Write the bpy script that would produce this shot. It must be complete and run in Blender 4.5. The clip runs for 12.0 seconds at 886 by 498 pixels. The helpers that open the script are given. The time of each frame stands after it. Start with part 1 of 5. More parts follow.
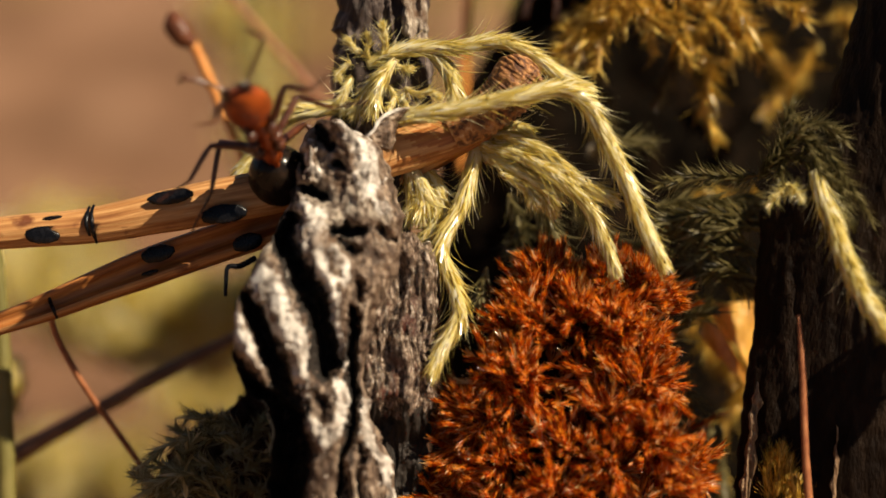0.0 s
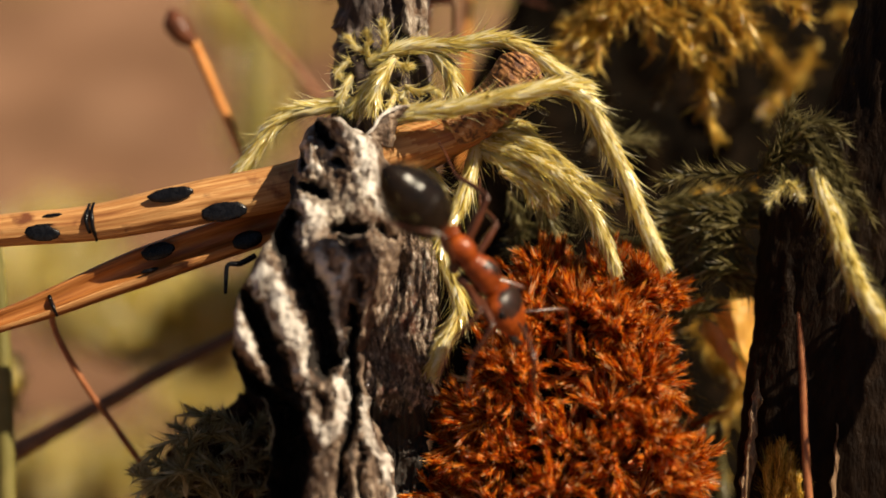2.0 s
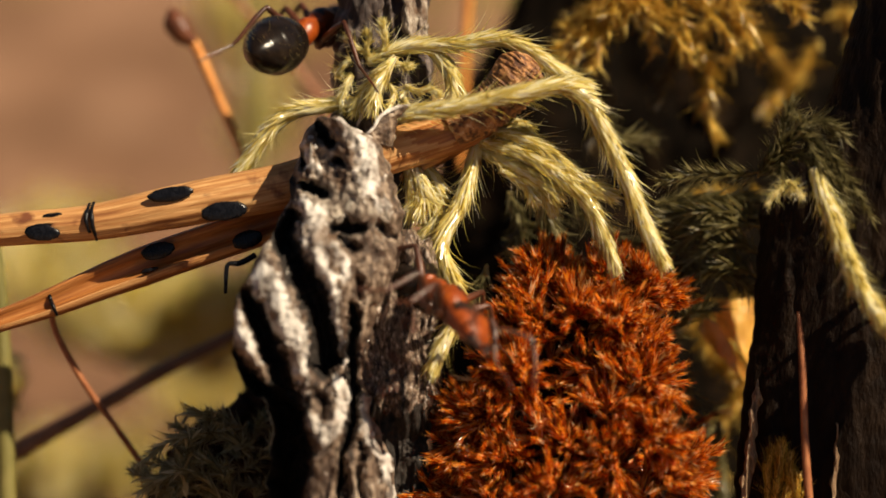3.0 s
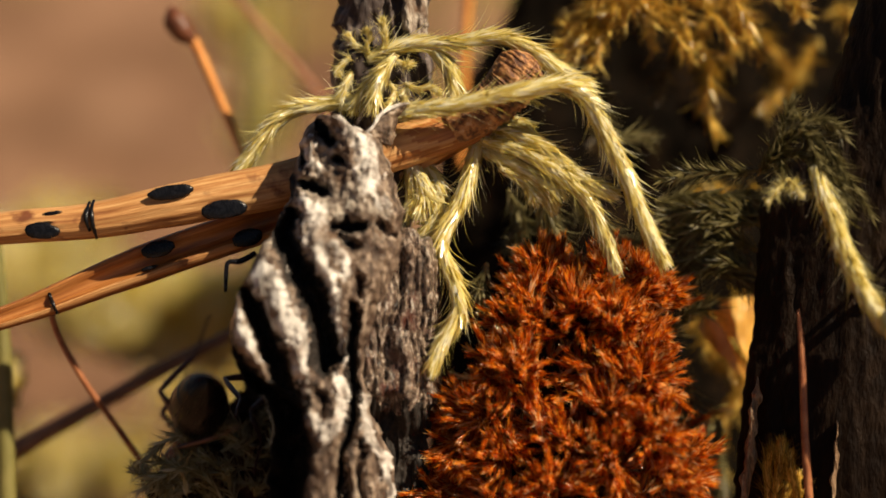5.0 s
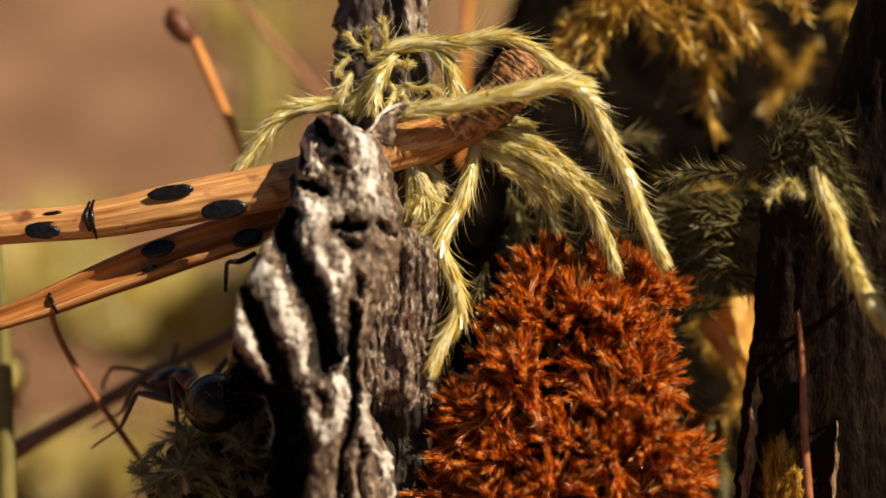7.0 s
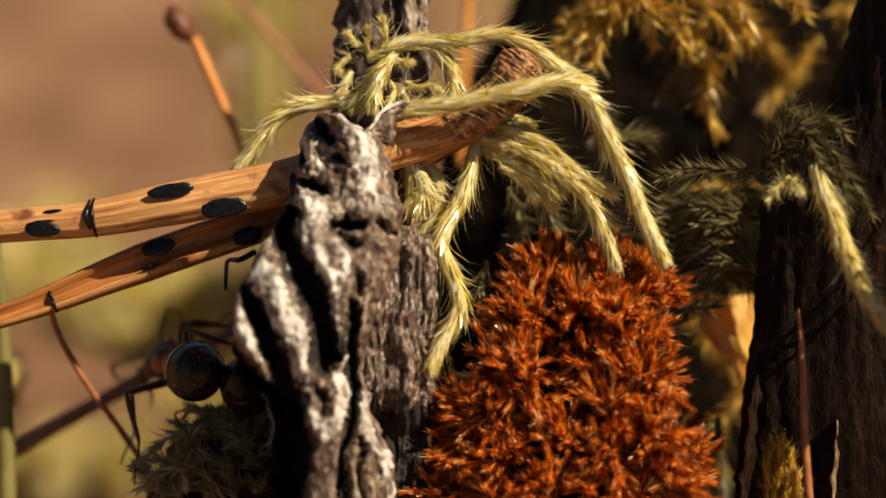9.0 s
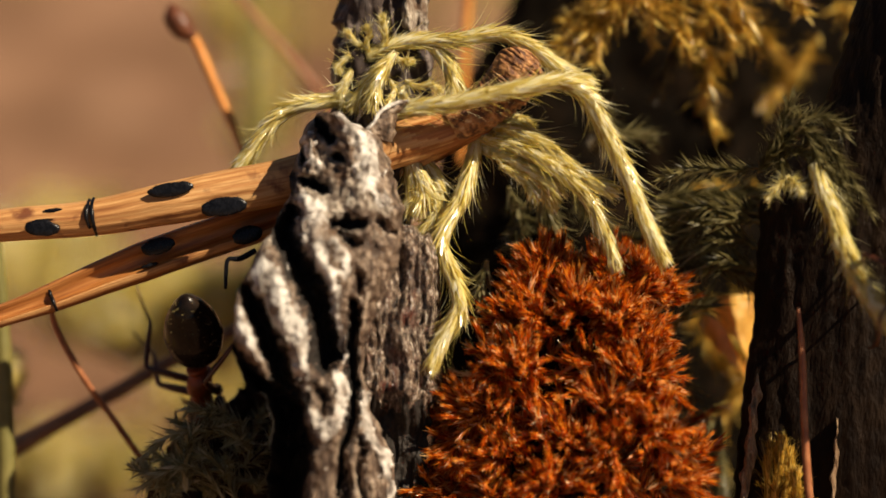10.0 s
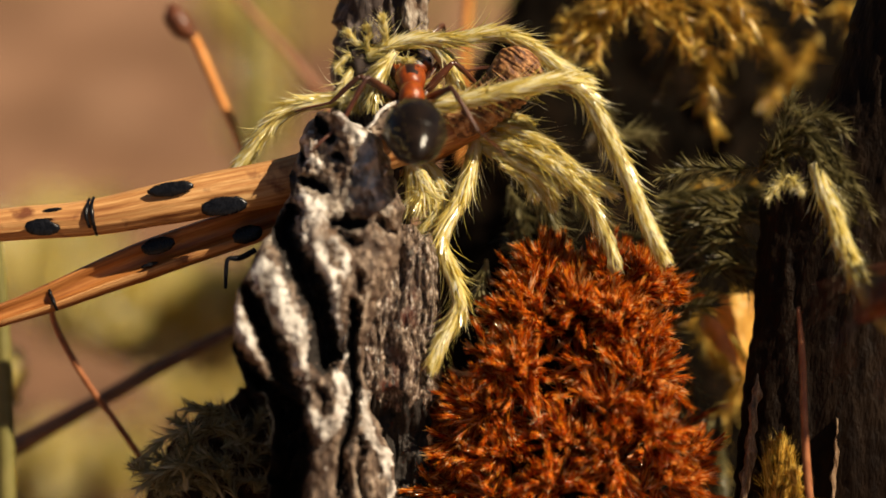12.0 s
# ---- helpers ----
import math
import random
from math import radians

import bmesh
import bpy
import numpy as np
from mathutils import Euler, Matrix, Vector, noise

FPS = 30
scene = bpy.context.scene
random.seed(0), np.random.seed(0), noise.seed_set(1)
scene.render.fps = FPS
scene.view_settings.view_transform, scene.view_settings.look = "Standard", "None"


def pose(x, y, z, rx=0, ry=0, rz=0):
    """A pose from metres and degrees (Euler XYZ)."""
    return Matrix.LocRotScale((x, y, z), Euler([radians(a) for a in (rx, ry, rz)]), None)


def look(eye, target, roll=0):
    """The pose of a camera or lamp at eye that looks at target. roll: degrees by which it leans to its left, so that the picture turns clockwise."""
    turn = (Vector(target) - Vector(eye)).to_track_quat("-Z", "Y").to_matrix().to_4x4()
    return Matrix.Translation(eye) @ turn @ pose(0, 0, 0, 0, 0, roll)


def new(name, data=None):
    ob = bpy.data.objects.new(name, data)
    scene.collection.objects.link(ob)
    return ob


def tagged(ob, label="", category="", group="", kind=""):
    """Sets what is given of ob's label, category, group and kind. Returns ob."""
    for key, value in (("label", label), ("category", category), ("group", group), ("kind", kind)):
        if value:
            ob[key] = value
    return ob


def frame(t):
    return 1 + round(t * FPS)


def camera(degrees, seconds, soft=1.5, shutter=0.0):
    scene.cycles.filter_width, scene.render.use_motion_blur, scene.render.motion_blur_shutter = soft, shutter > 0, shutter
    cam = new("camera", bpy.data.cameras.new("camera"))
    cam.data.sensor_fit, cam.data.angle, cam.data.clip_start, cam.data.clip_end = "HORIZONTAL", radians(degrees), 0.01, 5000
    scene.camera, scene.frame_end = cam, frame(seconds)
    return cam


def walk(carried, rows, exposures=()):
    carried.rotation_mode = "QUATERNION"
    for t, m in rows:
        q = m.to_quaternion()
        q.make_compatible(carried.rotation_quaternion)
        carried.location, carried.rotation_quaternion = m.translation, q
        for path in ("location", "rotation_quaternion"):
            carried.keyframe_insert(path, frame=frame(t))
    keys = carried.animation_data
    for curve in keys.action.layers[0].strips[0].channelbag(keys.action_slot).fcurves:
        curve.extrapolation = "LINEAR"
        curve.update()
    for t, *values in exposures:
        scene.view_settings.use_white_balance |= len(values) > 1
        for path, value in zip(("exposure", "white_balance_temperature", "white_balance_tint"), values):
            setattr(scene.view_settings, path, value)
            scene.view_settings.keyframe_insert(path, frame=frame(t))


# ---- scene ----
FOV = 14.0
REACH = 122.0                       # millimetres from the lens to the plane in focus
PITCH = 20.0
FOCAL = 784.0 / math.tan(radians(FOV / 2))
MM = 0.001
FWD = Vector((0, math.cos(radians(PITCH)), -math.sin(radians(PITCH))))
UP = Vector((0, math.sin(radians(PITCH)), math.cos(radians(PITCH))))
RIGHT = Vector((1, 0, 0))
EYE = Vector((0, 0, 0.034)) - FWD * REACH * MM

cam = camera(FOV, 12.0, soft=1.6, shutter=0.5)
cam.data.dof.use_dof = True
cam.data.dof.focus_distance = (REACH + 0.6) * MM
cam.data.dof.aperture_fstop = 27.0
cam.data.dof.aperture_blades = 7

DRIFT = ((0.0, 5.0), (0.5, 2.6), (1.0, 0.0), (2.0, 0.8), (2.5, 0.0), (3.0, 0.0), (5.0, -3.2), (7.0, -3.2), (9.0, -6.2), (9.6, -8.0), (11.0, -8.2), (12.0, -9.0))
walk(cam, [(t, pose(*EYE, 90 - PITCH + math.degrees(d / FOCAL))) for t, d in DRIFT], [(0.0, 0.66, 6550, 10), (12.0, 0.66, 6550, 10)])

# ---- sky and sun ----
SUN_DIR = (RIGHT * 0.6 + UP * 0.6 - FWD * 0.5).normalized()
world = bpy.data.worlds.new("sky")
scene.world = world
world.use_nodes = True
wn = world.node_tree.nodes
sky = wn.new("ShaderNodeTexSky")
sky.sky_type = "NISHITA"
sky.sun_disc = False
sky.sun_elevation = math.asin(SUN_DIR.z)
sky.sun_rotation = math.atan2(SUN_DIR.x, SUN_DIR.y)
world.node_tree.links.new(sky.outputs[0], wn["Background"].inputs[0])
wn["Background"].inputs[1].default_value = 0.022
lamp = bpy.data.lights.new("sun", "SUN")
lamp.energy, lamp.angle, lamp.color = 5.0, radians(0.5), (1.0, 0.85, 0.62)
sun = new("sun", lamp)
sun.matrix_world = look(SUN_DIR, (0, 0, 0))


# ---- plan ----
def at(px, py, w=0.0):
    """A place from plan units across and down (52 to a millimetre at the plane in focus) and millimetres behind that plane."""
    d = (REACH + w) * MM
    return EYE + (RIGHT * ((px - 784) / FOCAL) - UP * ((py - 441) / FOCAL) + FWD) * d


def smooth(points, n):
    """n points on a Catmull-Rom curve through points (tuples of any length)."""
    p = np.array(points, float)
    p = np.vstack((2 * p[0] - p[1], p, 2 * p[-1] - p[-2]))
    out = []
    for s in np.linspace(0, len(p) - 3 - 1e-6, n):
        i, u = int(s), s - int(s)
        a, b, c, d = p[i:i + 4]
        out.append(0.5 * (2 * b + (c - a) * u + (2 * a - 5 * b + 4 * c - d) * u * u + (3 * b - a - 3 * c + d) * u ** 3))
    return np.array(out)


def path(points, n):
    return [at(*p) for p in smooth(points, n)]


def mesh_of(name, verts, faces, soft=True):
    me = bpy.data.meshes.new(name)
    me.from_pydata([tuple(v) for v in verts], [], [tuple(int(i) for i in f) for f in faces])
    me.update()
    if soft:
        me.polygons.foreach_set("use_smooth", [True] * len(me.polygons))
    return me


def part(name, me, material, parent=None, label="", kind=""):
    """Links a mesh as one object, a part of parent if there is one."""
    if isinstance(me, bmesh.types.BMesh):
        bm, me = me, bpy.data.meshes.new(name)
        bm.to_mesh(me)
        bm.free()
    ob = new(name, me)
    if material and not me.materials:
        me.materials.append(material)
    ob.parent = parent
    return tagged(ob, label, kind=kind)


def empty(name, where, label, category, group="", kind=""):
    ob = new(name)
    ob.empty_display_size = 0.002
    ob.location = where
    return tagged(ob, label, category, group, kind)


def child_at(ob, parent):
    """Keeps a mesh in world places under a parent that stands at its own place."""
    ob.parent = parent
    ob.matrix_parent_inverse = Matrix.Translation(-Vector(parent.location))
    return ob


def tube(points, radii, sides=10, flat=1.0, rough=0.0, freq=1500.0, up=None, caps=True, ribs=0):
    """Verts and faces of a tube along world points. flat: height over width; rough: uneven radius."""
    p = np.array(points, float)
    n = len(p)
    r = np.interp(np.linspace(0, 1, n), np.linspace(0, 1, len(radii)), radii)
    t = np.gradient(p, axis=0)
    t /= np.linalg.norm(t, axis=1)[:, None] + 1e-12
    ref = np.array(up if up is not None else (-FWD.x, -FWD.y, -FWD.z), float)
    verts, faces = [], []
    for i in range(n):
        a = np.cross(t[i], ref)
        a /= np.linalg.norm(a) + 1e-12
        b = np.cross(a, t[i])
        for k in range(sides):
            g = 2 * math.pi * k / sides
            q = a * math.cos(g) + b * math.sin(g) * flat
            m = r[i] * (1 + 0.03 * math.cos(ribs * g)) if ribs else r[i]
            if rough:
                m *= 1 + rough * noise.noise(Vector(p[i] + q * r[i]) * freq)
            verts.append(p[i] + q * m)
    for i in range(n - 1):
        for k in range(sides):
            j = (k + 1) % sides
            faces.append((i * sides + k, (i + 1) * sides + k, (i + 1) * sides + j, i * sides + j))
    if caps:
        faces.append(tuple(range(sides)))
        faces.append(tuple((n - 1) * sides + k for k in range(sides))[::-1])
    return verts, faces


def run_along(me, n, sides, length, girth):
    """Lays texture places along a tube's mesh: metres along it and round it."""
    uv = me.uv_layers.new(name="along").data
    for f in me.polygons:
        if len(f.vertices) == 4:
            i, k = divmod(f.index, sides)
            for q, (a, b) in zip(f.loop_indices, ((0, 0), (1, 0), (1, 1), (0, 1))):
                uv[q].uv = ((i + a) / (n - 1) * length, (k + b) / sides * girth)
    return me


def join(*groups):
    verts, faces = [], []
    for v, f in groups:
        o = len(verts)
        verts.extend(v)
        faces.extend(tuple(i + o for i in q) for q in f)
    return verts, faces


# ---- materials ----
def surface(name, stops, size=1.0, stretch=(1, 1, 1), rough=0.6, gloss=0.4, bump=0.03, grain=6.0, thin=0.0, island=0.0, second=None, thin_tint=None, metal=0.0, detail=6.0, along=False, coat=0.0):
    """A node material. stops: colours over a noise of that size in mm; bump in mm; thin: share of light let through; island: how far single pieces differ;
    second: (colour, size, low, high) of blotches on top."""
    m = bpy.data.materials.new(name)
    m.use_nodes = True
    nt = m.node_tree
    nd, ln = nt.nodes, nt.links
    bs = nd["Principled BSDF"]
    co = nd.new("ShaderNodeTexCoord")
    mp = nd.new("ShaderNodeMapping")
    mp.inputs["Scale"].default_value = stretch
    ln.new(co.outputs["UV" if along else "Object"], mp.inputs["Vector"])
    n1 = nd.new("ShaderNodeTexNoise")
    n1.inputs["Scale"].default_value = 1000.0 / size
    n1.inputs["Detail"].default_value = detail
    n1.inputs["Roughness"].default_value = 0.62
    ln.new(mp.outputs[0], n1.inputs["Vector"])
    fac = n1.outputs["Fac"]
    if island:
        geo = nd.new("ShaderNodeNewGeometry")
        mx = nd.new("ShaderNodeMix")
        mx.inputs[0].default_value = island
        ln.new(fac, mx.inputs[2])
        ln.new(geo.outputs["Random Per Island"], mx.inputs[3])
        fac = mx.outputs[0]
    ramp = nd.new("ShaderNodeValToRGB")
    while len(ramp.color_ramp.elements) < len(stops):
        ramp.color_ramp.elements.new(0.5)
    for el, (pos, col) in zip(ramp.color_ramp.elements, stops):
        el.position, el.color = pos, (*col, 1)
    ln.new(fac, ramp.inputs[0])
    colour = ramp.outputs[0]
    n2 = nd.new("ShaderNodeTexNoise")
    n2.inputs["Scale"].default_value = 1000.0 / size * grain
    n2.inputs["Detail"].default_value = 4.0
    ln.new(mp.outputs[0], n2.inputs["Vector"])
    if second:
        col, s2, lo, hi = second
        n3 = nd.new("ShaderNodeTexNoise")
        n3.inputs["Scale"].default_value = 1000.0 / s2
        n3.inputs["Detail"].default_value = min(detail, 5.0)
        ln.new(co.outputs["Object"], n3.inputs["Vector"])
        rg = nd.new("ShaderNodeMapRange")
        rg.inputs[1].default_value, rg.inputs[2].default_value = lo, hi
        ln.new(n3.outputs["Fac"], rg.inputs[0])
        mc = nd.new("ShaderNodeMix")
        mc.data_type = "RGBA"
        ln.new(rg.outputs[0], mc.inputs[0])
        ln.new(colour, mc.inputs[6])
        mc.inputs[7].default_value = (*col, 1)
        colour = mc.outputs[2]
    ln.new(colour, bs.inputs["Base Color"])
    bs.inputs["Roughness"].default_value = rough
    bs.inputs["Specular IOR Level"].default_value = gloss
    bs.inputs["Metallic"].default_value = metal
    if coat:
        bs.inputs["Coat Weight"].default_value = coat
        bs.inputs["Coat Roughness"].default_value = 0.1
    rr = nd.new("ShaderNodeMapRange")
    rr.inputs[3].default_value, rr.inputs[4].default_value = max(0.05, rough - 0.14), min(1, rough + 0.14)
    ln.new(n2.outputs["Fac"], rr.inputs[0])
    ln.new(rr.outputs[0], bs.inputs["Roughness"])
    if bump:
        ad = nd.new("ShaderNodeMath")
        ad.operation = "ADD"
        ln.new(n1.outputs["Fac"], ad.inputs[0])
        ln.new(n2.outputs["Fac"], ad.inputs[1])
        bp = nd.new("ShaderNodeBump")
        bp.inputs["Strength"].default_value = 1.0
        bp.inputs["Distance"].default_value = bump * MM
        ln.new(ad.outputs[0], bp.inputs["Height"])
        ln.new(bp.outputs[0], bs.inputs["Normal"])
    if thin:
        tr = nd.new("ShaderNodeBsdfTranslucent")
        if thin_tint:
            mt = nd.new("ShaderNodeMix")
            mt.data_type, mt.blend_type = "RGBA", "MULTIPLY"
            mt.inputs[0].default_value = 1.0
            ln.new(colour, mt.inputs[6])
            mt.inputs[7].default_value = (*thin_tint, 1)
            ln.new(mt.outputs[2], tr.inputs[0])
        else:
            ln.new(colour, tr.inputs[0])
        ms = nd.new("ShaderNodeMixShader")
        ms.inputs[0].default_value = thin
        ln.new(bs.outputs[0], ms.inputs[1])
        ln.new(tr.outputs[0], ms.inputs[2])
        ln.new(ms.outputs[0], nd["Material Output"].inputs["Surface"])
    return m


M_GREY = surface("weathered wood", [(0.32, (0.05, 0.034, 0.025)), (0.42, (0.15, 0.11, 0.085)), (0.54, (0.3, 0.245, 0.195)), (0.7, (0.54, 0.48, 0.4))], 0.32, (1, 1, 0.6), 0.8, 0.25, 0.07, 4.0, second=((0.12, 0.072, 0.045), 0.8, 0.5, 0.66))
M_PALE = surface("bleached wood", [(0.36, (0.12, 0.098, 0.085)), (0.45, (0.34, 0.3, 0.265)), (0.54, (0.56, 0.515, 0.47)), (0.68, (0.74, 0.7, 0.65))], 0.55, (1, 1, 0.6), 0.75, 0.3, 0.05, 4.0, second=((0.18, 0.125, 0.092), 0.9, 0.55, 0.7), detail=3.5)
# near-black wood colour that stands in for shade inside recesses
M_CRACK_SHADE = surface("black rotten heartwood", [(0.3, (0.006, 0.005, 0.004)), (0.7, (0.03, 0.022, 0.018))], 0.5, (1, 1, 0.4), 0.7, 0.3, 0.06, 5.0)
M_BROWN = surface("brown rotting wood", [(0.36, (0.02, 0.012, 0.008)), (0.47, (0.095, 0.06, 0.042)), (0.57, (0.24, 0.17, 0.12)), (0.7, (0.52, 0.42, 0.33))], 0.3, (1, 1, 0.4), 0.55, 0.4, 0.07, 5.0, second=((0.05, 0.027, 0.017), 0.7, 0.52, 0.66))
M_FIBRE = surface("fibrous bark", [(0.35, (0.022, 0.012, 0.008)), (0.46, (0.1, 0.062, 0.042)), (0.57, (0.3, 0.21, 0.15)), (0.67, (0.78, 0.66, 0.56))], 0.16, (1, 1, 0.5), 0.22, 1.0, 0.12, 4.0, second=((0.1, 0.03, 0.017), 1.0, 0.54, 0.66))
# the stump's near-black puts the deep shade behind the moss into its colour
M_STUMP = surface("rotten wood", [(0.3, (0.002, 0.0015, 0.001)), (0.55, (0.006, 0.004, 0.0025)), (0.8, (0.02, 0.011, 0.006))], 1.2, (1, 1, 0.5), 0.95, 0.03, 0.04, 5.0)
# dark brown bark, taken down further so its colour carries the slab's shadow
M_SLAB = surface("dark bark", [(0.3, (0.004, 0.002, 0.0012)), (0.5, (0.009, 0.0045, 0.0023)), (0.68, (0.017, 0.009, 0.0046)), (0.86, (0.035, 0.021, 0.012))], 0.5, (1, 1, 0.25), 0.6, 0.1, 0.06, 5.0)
M_TORN = surface("torn wood", [(0.3, (0.05, 0.026, 0.014)), (0.5, (0.22, 0.13, 0.07)), (0.7, (0.5, 0.36, 0.23))], 0.16, (1, 1, 0.35), 0.5, 0.5, 0.06, 5.0)
M_STUB = surface("bark stub", [(0.3, (0.012, 0.008, 0.007)), (0.52, (0.05, 0.033, 0.028)), (0.72, (0.34, 0.28, 0.25))], 0.8, (1, 1, 0.35), 0.7, 0.3, 0.06, 5.0)
M_NEEDLE = surface("dry pine needle", [(0.3, (0.22, 0.075, 0.022)), (0.45, (0.42, 0.19, 0.062)), (0.58, (0.56, 0.3, 0.115)), (0.75, (0.72, 0.46, 0.22))], 0.18, (0.06, 1, 1), 0.5, 0.4, 0.03, 3.0, second=((0.16, 0.05, 0.018), 0.9, 0.58, 0.7), along=True)
M_NEEDLE_RED = surface("red dry pine needle", [(0.3, (0.17, 0.052, 0.014)), (0.48, (0.32, 0.115, 0.027)), (0.62, (0.43, 0.18, 0.05)), (0.78, (0.58, 0.3, 0.1))], 0.18, (0.06, 1, 1), 0.4, 0.5, 0.02, 3.0, along=True)
M_SHEATH = surface("needle sheath", [(0.3, (0.03, 0.014, 0.009)), (0.44, (0.14, 0.052, 0.022)), (0.56, (0.44, 0.2, 0.065)), (0.74, (0.66, 0.46, 0.28))], 0.3, (1, 1, 1), 0.5, 0.45, 0.05, 4.0, second=((0.06, 0.024, 0.015), 0.6, 0.55, 0.68))
M_SPOT = surface("black fungus", [(0.4, (0.003, 0.003, 0.004)), (0.7, (0.01, 0.01, 0.013))], 0.15, (1, 1, 1), 0.26, 0.25, 0.008, 3.0)
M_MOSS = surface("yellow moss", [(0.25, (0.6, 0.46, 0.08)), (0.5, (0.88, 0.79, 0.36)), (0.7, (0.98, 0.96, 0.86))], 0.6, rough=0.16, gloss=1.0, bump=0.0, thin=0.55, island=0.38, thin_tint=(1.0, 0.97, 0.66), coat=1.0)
# darker olive copy of the moss, with shade put into its colour
M_MOSS_SHADED = surface("olive moss", [(0.25, (0.065, 0.05, 0.016)), (0.5, (0.145, 0.12, 0.042)), (0.8, (0.32, 0.275, 0.14))], 1.0, rough=0.34, gloss=0.5, bump=0.0, thin=0.42, island=0.4)
M_MOSS_GREY = surface("grey green moss", [(0.25, (0.2, 0.17, 0.075)), (0.5, (0.36, 0.33, 0.18)), (0.8, (0.58, 0.56, 0.4))], 1.0, rough=0.34, gloss=0.6, bump=0.0, thin=0.4, island=0.4)
M_MOSS_GOLD = surface("golden moss", [(0.25, (0.2, 0.1, 0.01)), (0.5, (0.62, 0.36, 0.04)), (0.75, (0.95, 0.7, 0.18))], 0.6, rough=0.3, gloss=0.6, bump=0.0, thin=0.5, island=0.5)
M_MOSS_BROWN = surface("brown moss", [(0.25, (0.03, 0.016, 0.005)), (0.5, (0.08, 0.047, 0.013)), (0.75, (0.2, 0.13, 0.045))], 0.6, rough=0.4, gloss=0.45, bump=0.0, thin=0.45, island=0.5)
M_MOSS_STEM = surface("moss stem", [(0.3, (0.2, 0.14, 0.04)), (0.7, (0.4, 0.32, 0.12))], 0.4, rough=0.6, bump=0.01)
M_RED = surface("red brown moss", [(0.3, (0.14, 0.016, 0.002)), (0.43, (0.54, 0.105, 0.006)), (0.55, (0.94, 0.4, 0.035)), (0.7, (1.0, 0.9, 0.6))], 1.4, rough=0.11, gloss=1.0, bump=0.0, thin=0.58, island=0.32, second=((0.12, 0.013, 0.002), 2.2, 0.51, 0.59), detail=1.5, thin_tint=(1.0, 0.78, 0.45))
M_PEAT = surface("peat", [(0.3, (0.01, 0.005, 0.003)), (0.7, (0.05, 0.02, 0.01))], 0.6, rough=0.9, gloss=0.1, bump=0.08)
M_SETA = surface("seta", [(0.3, (0.5, 0.17, 0.03)), (0.7, (0.7, 0.3, 0.07))], 0.8, rough=0.4, bump=0.01)
M_OLDSTEM = surface("old dark stem", [(0.3, (0.12, 0.06, 0.035)), (0.7, (0.26, 0.14, 0.08))], 1.2, rough=0.6, bump=0.03)
M_CAPSULE = surface("moss capsule", [(0.3, (0.05, 0.014, 0.006)), (0.7, (0.16, 0.05, 0.02))], 0.8, rough=0.45, bump=0.01)
M_LEAF = surface("dry orange leaf", [(0.3, (0.5, 0.23, 0.04)), (0.55, (0.82, 0.48, 0.1)), (0.75, (0.95, 0.7, 0.28))], 1.2, rough=0.4, gloss=0.5, bump=0.02, thin=0.4)
M_STEM = surface("dry stem", [(0.3, (0.18, 0.05, 0.02)), (0.7, (0.4, 0.16, 0.065))], 0.5, rough=0.4, bump=0.02)
M_GRASS = surface("grass stem", [(0.3, (0.11, 0.1, 0.022)), (0.7, (0.2, 0.165, 0.05))], 1.5, rough=0.5, bump=0.01)
M_SOIL = surface("litter soil", [(0.25, (0.055, 0.026, 0.014)), (0.43, (0.145, 0.076, 0.044)), (0.58, (0.24, 0.13, 0.078)), (0.8, (0.38, 0.235, 0.16))], 15.0, rough=0.9, gloss=0.1, bump=0.8, second=((0.22, 0.165, 0.03), 20.0, 0.57, 0.66))
M_ANT_RED = surface("ant red", [(0.3, (0.1, 0.016, 0.003)), (0.55, (0.25, 0.045, 0.005)), (0.8, (0.42, 0.1, 0.012))], 0.5, rough=0.34, gloss=0.45, bump=0.01, grain=8)
M_ANT_HEAD = surface("ant brown", [(0.35, (0.008, 0.005, 0.004)), (0.6, (0.03, 0.012, 0.008)), (0.8, (0.08, 0.025, 0.012))], 0.9, rough=0.36, gloss=0.4, bump=0.008, grain=8)
M_ANT_DARK = surface("ant dark", [(0.3, (0.004, 0.003, 0.0025)), (0.6, (0.013, 0.008, 0.0055)), (0.8, (0.03, 0.017, 0.011))], 0.5, rough=0.22, gloss=0.22, bump=0.0, grain=6)
M_ANT_LEG = surface("ant leg", [(0.3, (0.02, 0.008, 0.005)), (0.7, (0.1, 0.028, 0.011))], 0.8, rough=0.32, gloss=0.55, bump=0.004)


# ---- ground ----
def build_ground():
    verts, faces = [], []
    rings = [0.0] + [0.004 * 1.17 ** i for i in range(1, 78)]
    rings += [1500.0, 4500.0]
    seg = 96
    for i, r in enumerate(rings):
        for k in range(seg):
            g = 2 * math.pi * k / seg
            x, y = r * math.cos(g), 0.06 + r * math.sin(g)
            p = Vector((x, y, 0))
            h = (noise.noise(p * 60) * 0.006 + noise.noise(p * 200) * 0.003 + noise.noise(p * 700) * 0.0008) * min(1, 1.5 / max(r, 0.01))
            verts.append((x, y, h + noise.noise(p * 0.6) * 0.1 * min(1, r / 6)))
    for i in range(len(rings) - 1):
        for k in range(seg):
            j = (k + 1) % seg
            faces.append((i * seg + k, (i + 1) * seg + k, (i + 1) * seg + j, i * seg + j))
    part("ground", mesh_of("ground", verts, faces), M_SOIL, None, "sunlit brown forest soil with dry litter and moss", kind="structure")


build_ground()


